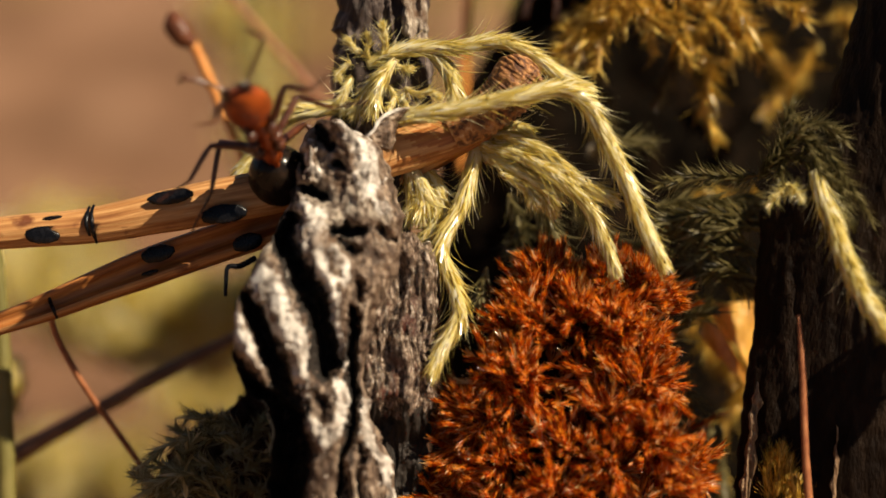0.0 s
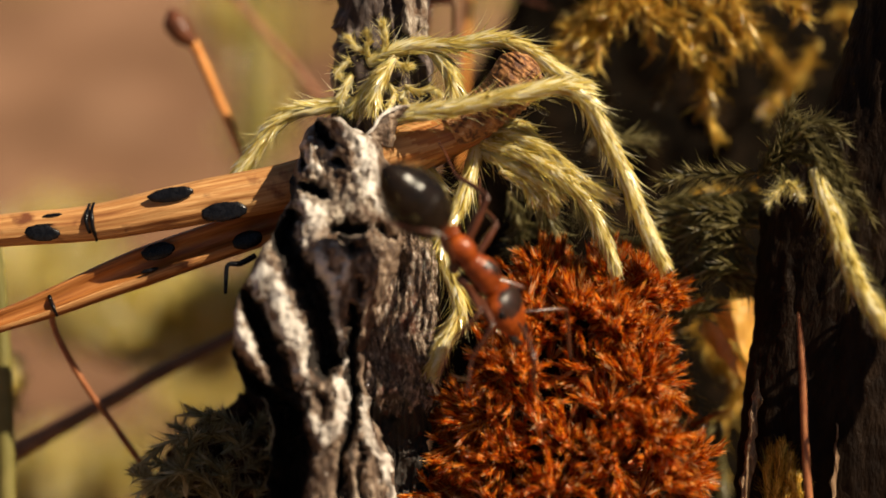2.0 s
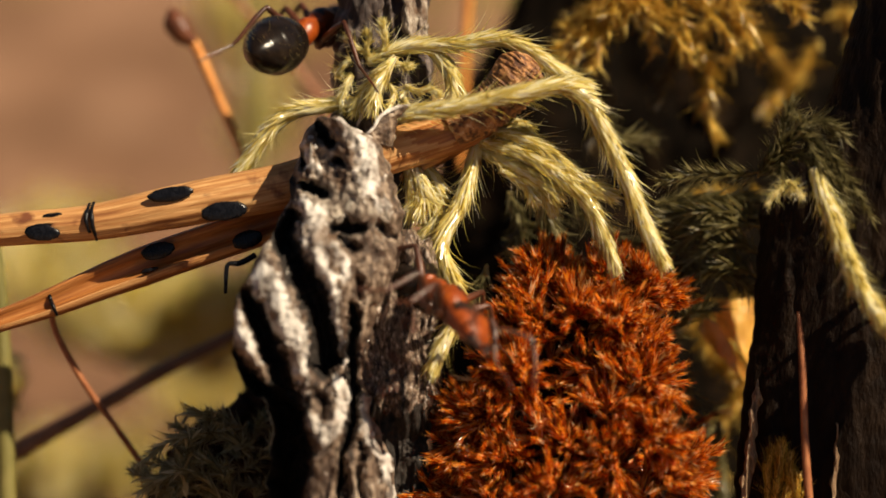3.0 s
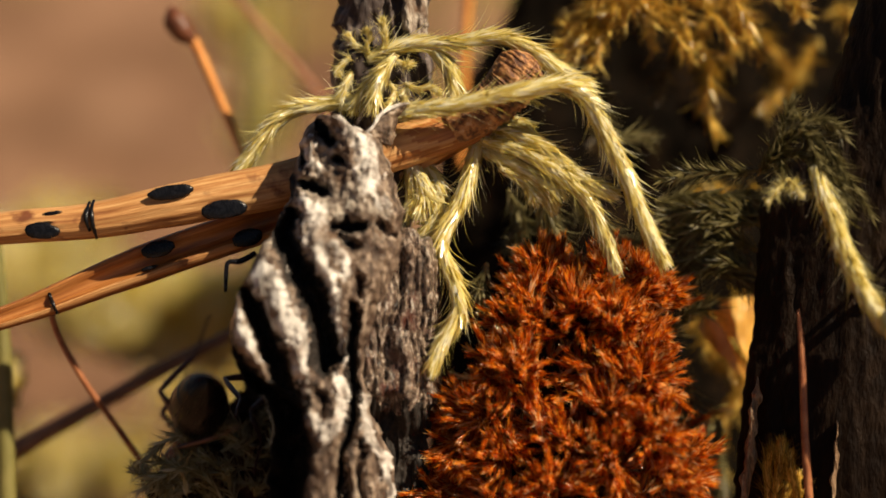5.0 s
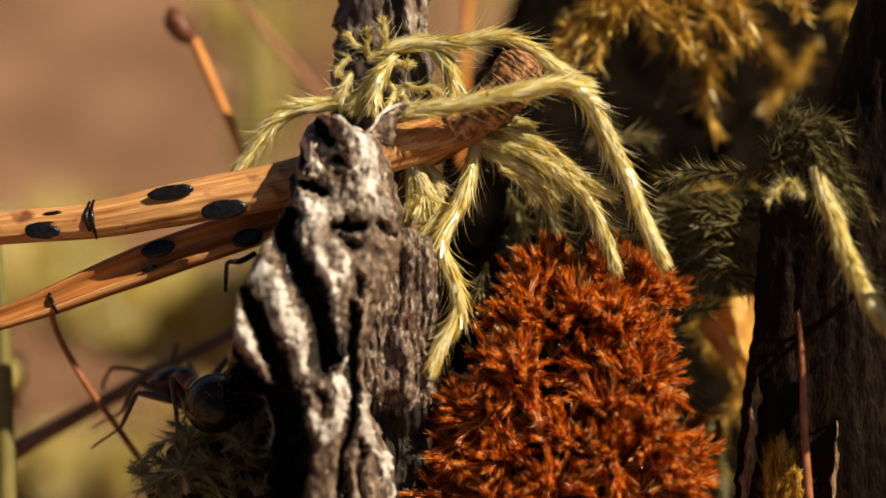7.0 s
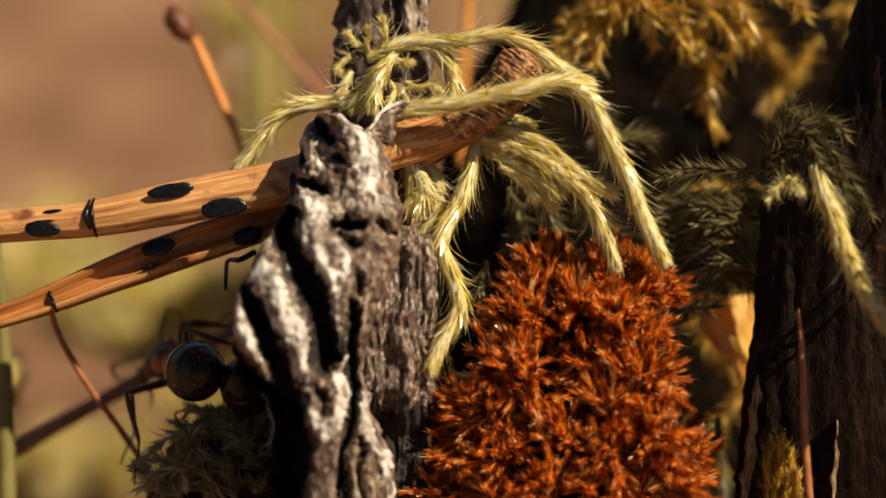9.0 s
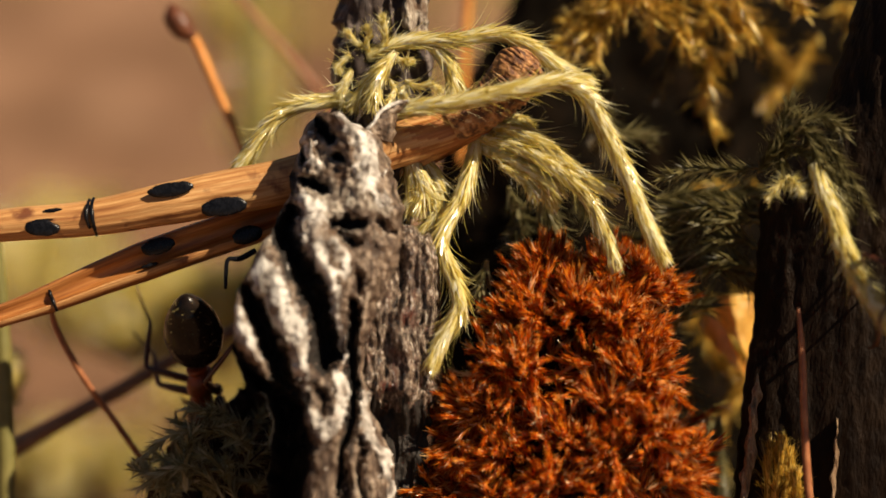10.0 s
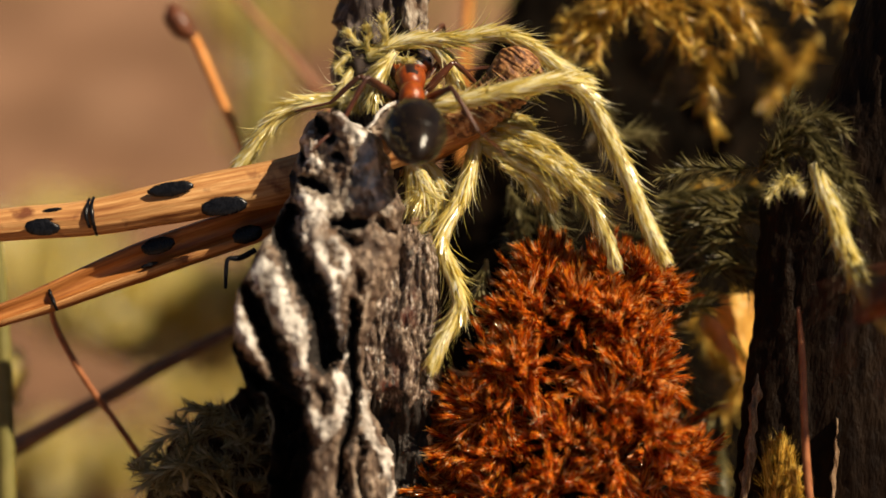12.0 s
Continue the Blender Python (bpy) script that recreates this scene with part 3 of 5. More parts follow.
# ---- moss ----
def leaf_mesh(name, base, tang, outw, length, width, a0, curl, fold):
    """One mesh of many pointed, keeled leaves. Arrays, one row a leaf."""
    n = len(base)
    side = np.cross(tang, outw)
    side /= np.linalg.norm(side, axis=1)[:, None] + 1e-12
    ss = np.array([0, 0.2, 0.42, 0.66, 1.0])
    ww = np.array([0.4, 0.52, 0.4, 0.12, 0.0])
    pos = base.copy()
    verts = np.zeros((n, 13, 3))
    last = 0.0
    for i, s in enumerate(ss):
        ang = (a0 + curl * s)[:, None]
        d = np.cos(ang) * tang + np.sin(ang) * outw
        up = -np.sin(ang) * tang + np.cos(ang) * outw
        pos = pos + d * (length * (s - last))[:, None]
        last = s
        if i < 4:
            h = (width * ww[i])[:, None]
            verts[:, i * 3] = pos + side * h + up * h * fold[:, None]
            verts[:, i * 3 + 1] = pos
            verts[:, i * 3 + 2] = pos - side * h + up * h * fold[:, None]
        else:
            verts[:, 12] = pos
    quads, tris = [], []
    for i in range(3):
        for k in range(2):
            quads.append((i * 3 + k, i * 3 + k + 1, i * 3 + k + 4, i * 3 + k + 3))
    tris = [(9, 10, 12), (10, 11, 12)]
    off = (np.arange(n) * 13)[:, None]
    loops = np.concatenate([np.array(quads).ravel(), np.array(tris).ravel()])
    starts = np.concatenate([np.arange(6) * 4, 24 + np.arange(2) * 3])
    totals = np.array([4] * 6 + [3] * 2)
    me = bpy.data.meshes.new(name)
    me.vertices.add(n * 13)
    me.vertices.foreach_set("co", verts.reshape(-1))
    me.loops.add(n * 30)
    me.loops.foreach_set("vertex_index", (loops[None] + off).ravel().astype(np.int32))
    me.polygons.add(n * 8)
    me.polygons.foreach_set("loop_start", (starts[None] + np.arange(n)[:, None] * 30).ravel().astype(np.int32))
    me.polygons.foreach_set("loop_total", np.tile(totals, n).astype(np.int32))
    me.update(calc_edges=True)
    me.polygons.foreach_set("use_smooth", [True] * (n * 8))
    return me


def shoot_arrays(p, rng, count, length, width, spread, curl, stem, taper=0.6, fold=0.45, reach=1):
    """Leaves set round a stem along the world points p."""
    n = len(p)
    t = np.gradient(p, axis=0)
    t /= np.linalg.norm(t, axis=1)[:, None] + 1e-12
    s = np.sort(rng.uniform(0, 1, count)) * (n - 1)
    i = np.minimum(s.astype(int), n - 2)
    u = (s - i)[:, None]
    base = p[i] * (1 - u) + p[i + 1] * u
    ahead = p[np.minimum(i + reach, n - 1)] - p[i]
    far = np.linalg.norm(ahead, axis=1)[:, None]
    tang = np.where(i[:, None] + reach < n, ahead / (far + 1e-12), t[i])
    ref = np.array(-FWD) + rng.normal(0, 0.02, (count, 3))
    a = np.cross(tang, ref)
    a /= np.linalg.norm(a, axis=1)[:, None] + 1e-12
    b = np.cross(a, tang)
    g = (np.arange(count) * 2.39996 + rng.normal(0, 0.35, count))[:, None]
    outw = a * np.cos(g) + b * np.sin(g)
    f = 1 - taper * np.maximum(0, s / (n - 1) - 0.75) / 0.25
    f = f * np.minimum(1, 0.7 + 3 * s / (n - 1))
    f = f * rng.uniform(0.75, 1.2, count)
    return base + outw * stem, tang, outw, length * f, width * f, spread * rng.uniform(0.6, 1.5, count), curl * rng.uniform(0.3, 1.6, count), np.full(count, fold)


rng = np.random.default_rng(7)


def merge(*arrays):
    return [np.concatenate(q) for q in zip(*arrays)]


def moss_shoot(points, material, label, fat=1.0, hair=1.0, tag="moss shoots", plump=1.0, wild=0.5, loosen=1.0, feather=0.0, bushy=1.0):
    """A moss shoot clad in pressed leaves, with loose hair points. fat: its thickness; hair: how many points stand off; feather: length of leaves that spread like a feather's; bushy: how many of them."""
    p = np.array([tuple(q) for q in path(points, 70)])
    p += np.cumsum(rng.normal(0, 1, p.shape), axis=0) * wild * MM / 52.0
    r = MM / 52.0
    o = Vector(p[0])
    thing = empty("moss_shoot", o, label, "moss", tag)
    run = np.linalg.norm(np.diff(p, axis=0), axis=1).sum() / r
    stem = 12.5 * fat * plump
    child_at(part("stem", mesh_of("moss_stem", *tube(p, [stem * r, stem * r, stem * r, stem * 0.25 * r], 10)), material if plump > 0.8 else M_MOSS_STEM), thing)
    n = max(24, int(run * 1.5 / fat))
    step = max(1, int(58 * fat * 0.8 / (run / 69)))
    body = shoot_arrays(p, rng, n, 58 * r * fat, 17 * r * fat * plump, 0.035 * loosen, 0.08 * loosen, stem * r * 0.97, 0.5, -0.6, step)
    tips = shoot_arrays(p, rng, int(n * 0.12), 50 * r * fat, 4.5 * r * fat, 0.1, 0.3, stem * r * 0.95, 0.4, -0.3, step)
    if feather:
        body = shoot_arrays(p, rng, max(24, int(run * 0.55 * bushy)), 56 * r * feather, 6.5 * r * feather ** 0.5, 0.42, 0.25, stem * r * 0.9, 0.3, -0.4, 1)
    loose = shoot_arrays(p, rng, max(8, int(n * 0.13 * hair)), 68 * r * fat ** 0.6, 2.2 * r * fat ** 0.5, 0.4, 0.4, stem * r, 0.4)
    child_at(part("leaves", leaf_mesh("moss_leaves", *merge(body, tips, loose)), material, None, kind="stuff"), thing)
    return thing


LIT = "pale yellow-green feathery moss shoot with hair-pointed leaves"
DIM = "olive-green feathery moss shoot on the stump, darkened in colour as if shaded"
GOLD = "golden-yellow moss shoot hanging on the stump"
for pts in (
    [(680, 212, 0.0), (740, 197, -0.6), (830, 183, -0.9), (920, 163, -1.0), (1000, 148, -0.8), (1045, 175, -0.6), (1085, 245, -0.4), (1118, 310, -0.3), (1145, 380, -0.2), (1183, 462, -0.1)],
    [(650, 110, 1.2), (720, 82, 0.9), (800, 78, 0.7), (875, 65, 0.6), (935, 85, 0.5), (985, 120, 0.4), (1040, 150, 0.3)],
    [(640, 180, 1.2), (570, 188, 1.3), (505, 208, 1.4), (465, 250, 1.5), (430, 300, 1.6)],
    [(760, 85, 1.0), (785, 110, 0.9), (800, 140, 0.8), (805, 175, 0.9)],
    [(830, 250, 1.6), (900, 260, 0.7), (970, 295, 0.2), (1030, 340, 0.1), (1065, 400, 0.2), (1090, 475, 0.4)],
    [(845, 255, 1.4), (835, 300, 1.1), (820, 355, 0.9), (795, 405, 0.6), (785, 450, 0.4), (812, 510, 0.1), (818, 560, -0.2), (795, 600, -0.3), (773, 660, -0.4)],
    [(890, 210, 1.8), (930, 235, 1.0), (955, 300, 0.6), (970, 340, 0.6)],
    [(725, 290, 1.2), (735, 330, 1.1), (742, 370, 1.1)],
    [(750, 290, 1.5), (775, 335, 1.4), (770, 390, 1.3), (752, 420, 1.3)],
    [(850, 230, 1.6), (905, 240, 0.7), (965, 268, 0.3), (1015, 315, 0.2), (1075, 350, 0.2)],
    [(842, 262, 1.7), (900, 292, 0.7), (945, 322, 0.5), (975, 350, 0.5)],
    [(735, 300, 1.0), (750, 335, 0.9), (738, 365, 0.9)],
):
    moss_shoot(pts, M_MOSS, LIT, 0.98 if len(pts) > 8 else 0.9, 1.5, loosen=1.3)
for pts, fat in (
    ([(700, 100, 0.6), (682, 118, 0.4), (664, 150, 0.3), (650, 195, 0.3)], 0.85),
    ([(690, 105, 0.9), (670, 135, 0.8), (640, 165, 0.8), (618, 200, 0.8)], 0.6),
    ([(640, 112, 1.4), (618, 140, 1.3), (606, 170, 1.2), (600, 205, 1.2)], 0.5),
    ([(672, 100, 1.0), (680, 80, 0.9), (676, 60, 0.8), (672, 42, 0.8)], 0.36),
    ([(660, 100, 1.2), (640, 90, 1.1), (626, 78, 1.0), (620, 62, 1.0)], 0.34),
    ([(660, 105, 1.1), (650, 88, 1.0), (655, 72, 1.0), (648, 64, 1.0)], 0.3),
    ([(640, 108, 1.3), (622, 108, 1.2), (608, 118, 1.2), (602, 128, 1.2)], 0.34),
    ([(690, 100, 0.7), (704, 112, 0.6), (716, 112, 0.5), (724, 106, 0.5)], 0.3),
    ([(715, 150, 0.7), (735, 160, 0.6), (760, 158, 0.5), (780, 166, 0.5)], 0.36),
    ([(725, 150, 0.9), (712, 168, 0.7), (716, 184, 0.6), (726, 192, 0.5)], 0.34),
    ([(690, 150, 0.8), (700, 172, 0.6), (690, 192, 0.5), (696, 205, 0.5)], 0.4),
):
    moss_shoot(pts, M_MOSS, "short pale moss shoot curling over the twig", fat, 1.2, tag="curled moss shoots", plump=0.7, loosen=2.8)
for k in range(8):
    x, y, w = rng.uniform(850, 930), rng.uniform(235, 310), rng.uniform(0.4, 1.0)
    ln = rng.uniform(50, 90)
    moss_shoot([(x, y, w), (x + ln * 0.6, y + ln * 0.3, w), (x + ln, y + ln * 0.9, w)], M_MOSS, LIT, 0.55, 1.2, plump=0.8, loosen=3.0)
for pts in (
    [(900, 240, 2.5), (930, 310, 2.6), (965, 380, 2.7), (1000, 450, 2.8)],
    [(1150, 420, 3.2), (1230, 400, 3.2), (1300, 380, 3.2), (1350, 385, 3.2)],
    [(1170, 510, 3.4), (1240, 480, 3.4), (1300, 490, 3.2), (1345, 525, 3.0)],
    [(1160, 360, 3.6), (1240, 350, 3.6), (1340, 350, 3.4)],
    [(1345, 400, 2.9), (1290, 395, 2.8), (1230, 410, 2.8), (1180, 440, 2.9)],
    [(1345, 450, 2.9), (1300, 430, 2.8), (1250, 445, 2.8), (1200, 480, 2.9)],
    [(1340, 385, 3.0), (1280, 372, 2.9), (1220, 380, 2.9), (1170, 395, 3.0)],
    [(1340, 490, 2.9), (1290, 470, 2.8), (1235, 490, 2.8), (1190, 520, 2.9)],
    [(860, 470, 2.4), (850, 520, 2.2), (870, 560, 2.2)],
    [(1180, 600, 3.4), (1215, 560, 3.4), (1250, 540, 3.2)],
):
    moss_shoot(pts, M_MOSS_SHADED, DIM, 0.6, 2.2, plump=0.5, feather=1.2)
# shoots before the slab, coloured as shaded moss
for pts in (
    [(1345, 305, 0.4), (1290, 310, 0.2), (1220, 305, 0.0), (1165, 322, 0.0)],
    [(1340, 315, 0.2), (1370, 270, -0.3), (1410, 225, -0.6), (1450, 240, -0.8), (1500, 300, -1.1), (1545, 375, -1.4)],
    [(1350, 310, 0.2), (1385, 262, -0.4), (1420, 240, -0.7), (1448, 285, -1.0), (1465, 350, -1.1)],
    [(1360, 300, 0.2), (1378, 250, -0.2), (1392, 215, -0.4), (1400, 185, -0.6)],
    [(1380, 260, 0.0), (1385, 300, -0.4), (1400, 335, -0.6)],
    [(1400, 235, -0.4), (1430, 220, -0.8), (1465, 222, -1.0), (1490, 250, -1.1)],
    [(1390, 270, -0.2), (1435, 285, -0.8), (1490, 330, -1.1), (1505, 370, -1.2)],
):
    moss_shoot(pts, M_MOSS_SHADED, DIM, 0.42, 3.0, plump=0.35, feather=0.85)
moss_shoot([(1395, 318, -0.8), (1378, 335, -1.1), (1366, 362, -1.2)], M_MOSS, LIT, 0.26, 2.5, plump=0.5)
moss_shoot([(1395, 318, -0.8), (1402, 335, -1.1), (1412, 350, -1.2)], M_MOSS, LIT, 0.26, 2.5, plump=0.5)
moss_shoot([(1440, 300, -1.0), (1470, 370, -1.5), (1495, 440, -1.9), (1525, 510, -2.3), (1575, 590, -2.8)], M_MOSS, LIT, 0.9, 2.0, loosen=2.0)
for k in range(24):
    x, y, w = rng.uniform(262, 470), rng.uniform(735, 890), rng.uniform(1.6, 2.8)
    y = max(y, 740 + 1.3 * max(0.0, 345 - x))
    a = math.pi * rng.uniform(0.0, 1.0) + (0.5 if x < 360 else 0.0)
    lx, ly = math.cos(a) * 52, -math.sin(a) * 46
    moss_shoot([(x, y + 30, w), (x + lx * 0.45, y + 30 + ly * 0.6, w), (x + lx, y + 30 + ly, w - 0.2)], M_MOSS_GREY, "grey-green moss sprig at the splinter's foot", 0.3, 2.0, plump=0.3, feather=0.62, tag="moss sprigs at the splinter's foot")
for pts in (
    [(440, 800, 2.0), (400, 775, 1.8), (350, 770, 1.7), (300, 785, 1.7), (262, 820, 1.7)],
    [(430, 760, 2.2), (395, 740, 2.0), (360, 735, 1.9), (325, 732, 1.9)],
    [(330, 880, 1.4), (322, 840, 1.4), (325, 800, 1.4), (335, 775, 1.4)],
    [(400, 900, 1.6), (370, 850, 1.5), (330, 830, 1.4), (285, 845, 1.4), (250, 870, 1.4)],
    [(420, 900, 1.8), (400, 850, 1.7), (370, 820, 1.6), (350, 815, 1.6)],
):
    moss_shoot(pts, M_MOSS_GREY, "feathery grey-green moss shoot at the splinter's foot", 0.4, 2.0, plump=0.35, feather=0.85, tag="moss sprigs at the splinter's foot")
for pts in ([(440, 940, 3.8), (436, 800, 3.8), (440, 690, 3.8)], [(380, 940, 3.6), (375, 840, 3.6), (395, 760, 3.6), (360, 735, 3.4)], [(330, 940, 3.0), (318, 860, 3.0), (322, 800, 3.0)]):
    moss_shoot(pts, M_MOSS_SHADED, "olive moss stem at the splinter's foot", 0.34, 3.0, plump=0.6)
for pts in (
    [(1075, -60, 6.0), (1050, 10, 5.6), (1015, 60, 5.6), (985, 90, 5.8)],
    [(1130, -50, 6.0), (1110, 20, 5.4), (1070, 70, 5.4), (1050, 120, 5.6)],
    [(1120, -40, 5.6), (1150, 20, 5.2), (1190, 40, 5.2), (1220, 90, 5.4)],
    [(1170, -50, 5.8), (1210, 0, 5.2), (1260, 30, 5.2), (1300, 100, 5.4)],
    [(1250, -50, 6.0), (1290, -10, 5.4), (1320, 20, 5.4), (1330, 60, 5.6)],
    [(1270, -10, 7.6), (1240, 70, 7.2), (1262, 130, 7.0), (1250, 185, 6.8), (1270, 240, 7.0)],
    [(1290, 0, 7.6), (1302, 60, 7.2), (1285, 110, 7.2)],
    [(1330, 60, 11), (1370, 100, 10.5), (1390, 150, 10.5), (1350, 200, 10.5)],
    [(1450, 70, 11), (1420, 120, 10.5), (1400, 160, 10.5), (1370, 200, 10.5)],
    [(1480, 20, 12), (1500, 30, 11.5), (1520, 60, 11.5)],
    [(1345, 340, 8.4), (1300, 350, 8.0), (1250, 345, 8.0), (1220, 370, 8.0)],
    [(1340, 530, 9.0), (1300, 540, 8.6), (1260, 535, 8.6), (1235, 560, 8.6)],
    [(1330, 560, 9.2), (1300, 580, 8.6), (1280, 620, 8.6), (1290, 680, 8.6)],
    [(1250, 540, 9.2), (1250, 590, 8.6), (1270, 640, 8.6), (1320, 650, 8.6)],
    [(1345, 600, 9.0), (1320, 640, 8.6), (1310, 690, 8.6), (1280, 740, 8.6)],
    [(1340, 660, 9.2), (1300, 720, 8.8), (1270, 790, 8.8), (1280, 860, 8.8)],
):
    moss_shoot(pts, M_MOSS_GOLD, GOLD, 0.4, 1.5, plump=0.35, wild=0.9, feather=1.0, bushy=0.55)
    if pts[0][1] < -30:
        for k in range(2):
            dx, dy = rng.uniform(-50, 50), rng.uniform(-50, 20)
            moss_shoot([(x + dx * (0.3 + 0.5 * i) + rng.normal(0, 6), y + dy + rng.normal(0, 6), w + rng.normal(0, 0.3)) for i, (x, y, w) in enumerate(pts)], M_MOSS_GOLD, GOLD, 0.34, 1.5, plump=0.35, wild=1.0, feather=0.9, bushy=0.5)
for pts in (
    [(900, 340, 4.2), (920, 400, 4.0), (900, 450, 4.0)],
    [(1000, 320, 4.6), (1040, 380, 4.2), (1100, 420, 4.2), (1150, 440, 4.2)],
    [(1060, 200, 5.0), (1090, 240, 4.6), (1160, 250, 4.6)],
    [(1180, 700, 4.4), (1220, 760, 4.0), (1240, 830, 4.0)],
    [(1200, 640, 4.4), (1220, 690, 4.2), (1230, 740, 4.2)],
):
    moss_shoot(pts, M_MOSS_SHADED, DIM, 0.6, 2.0, plump=0.4, feather=1.0)



def build_leaf(left, right, label):
    thing = empty("dry_leaf", at(*left[0]), label, "leaf")

    def relief(u, v, e):
        return 0.25 * math.sin(3 * u + 2 * v) + 0.1 * fibres(e[0], e[1], 14, 30, 4.7)
    child_at(part("blade", mesh_of("blade", *shell(left, right, 50, 40, 0.12, relief, ragged=5)), M_LEAF), thing)


build_leaf([(1266, 534, 5.6), (1262, 560, 5.5), (1280, 590, 5.4), (1304, 615, 5.4), (1322, 640, 5.6)], [(1345, 526, 6.0), (1348, 570, 5.8), (1346, 610, 5.8), (1345, 640, 5.8), (1340, 660, 5.8)], "curled orange dry leaf caught in the stump's moss")
build_leaf([(1240, 566, 6.4), (1236, 590, 6.2), (1262, 620, 6.2), (1290, 650, 6.2)], [(1262, 566, 6.6), (1284, 590, 6.4), (1312, 640, 6.4), (1336, 690, 6.4)], "narrow orange dry leaf caught in the stump's moss")
for k in range(6):
    x, y, w = rng.uniform(990, 1230), rng.uniform(20, 180), rng.uniform(6.5, 9.0)
    dx, dy = rng.uniform(-60, 60), rng.uniform(70, 150)
    moss_shoot([(x, y, w), (x + dx * 0.3, y + dy * 0.5, w - 0.3), (x + dx, y + dy, w - 0.2)], M_MOSS_BROWN, "dull brown moss shoot hanging on the stump", 0.34, 2.5, plump=0.4, wild=0.9, feather=0.8)
for k in range(7):
    x, y, w = rng.uniform(1190, 1320), rng.uniform(640, 880), rng.uniform(5.5, 8.0)
    dx, dy = rng.uniform(-50, 50), rng.uniform(50, 110)
    moss_shoot([(x, y, w), (x + dx * 0.3, y + dy * 0.5, w - 0.3), (x + dx, y + dy, w - 0.2)], M_MOSS_SHADED, DIM, 0.5, 2.0, plump=0.6, loosen=5.0)


CUSHION = ((462, 960, 1075), (490, 920, 1165), (520, 900, 1175), (580, 885, 1165), (640, 862, 1165), (690, 830, 1180), (740, 790, 1205), (790, 780, 1240), (850, 770, 1200), (930, 760, 1180), (1060, 780, 1150))


def cushion_at(s, u, grow=0.0):
    """A place on the cushion's skin and the way out of it. s: down its height; u: 0 to 1 across, round its front."""
    y, a, b = smooth(CUSHION, 41)[int(s * 40)]
    g = math.pi * u
    c, f = -math.cos(g), math.sin(g)
    lump = 1 + 0.4 * noise.noise(Vector((c * 1.6, f * 1.6, y / 90)))
    mid, half = (a + b) / 2, (b - a) / 2 - 26
    deep = (1.2 + 2.4 * min(1, s * 2.2)) * lump
    place = at(mid + c * (half * (0.85 + 0.15 * lump) + grow), y + 16 + 48 * max(0.0, 1 - s * 3), 3.2 - f * deep)
    return place, RIGHT * c * 0.9 - FWD * f * 0.8 + UP * (0.55 + 1.2 * max(0, 0.35 - s))


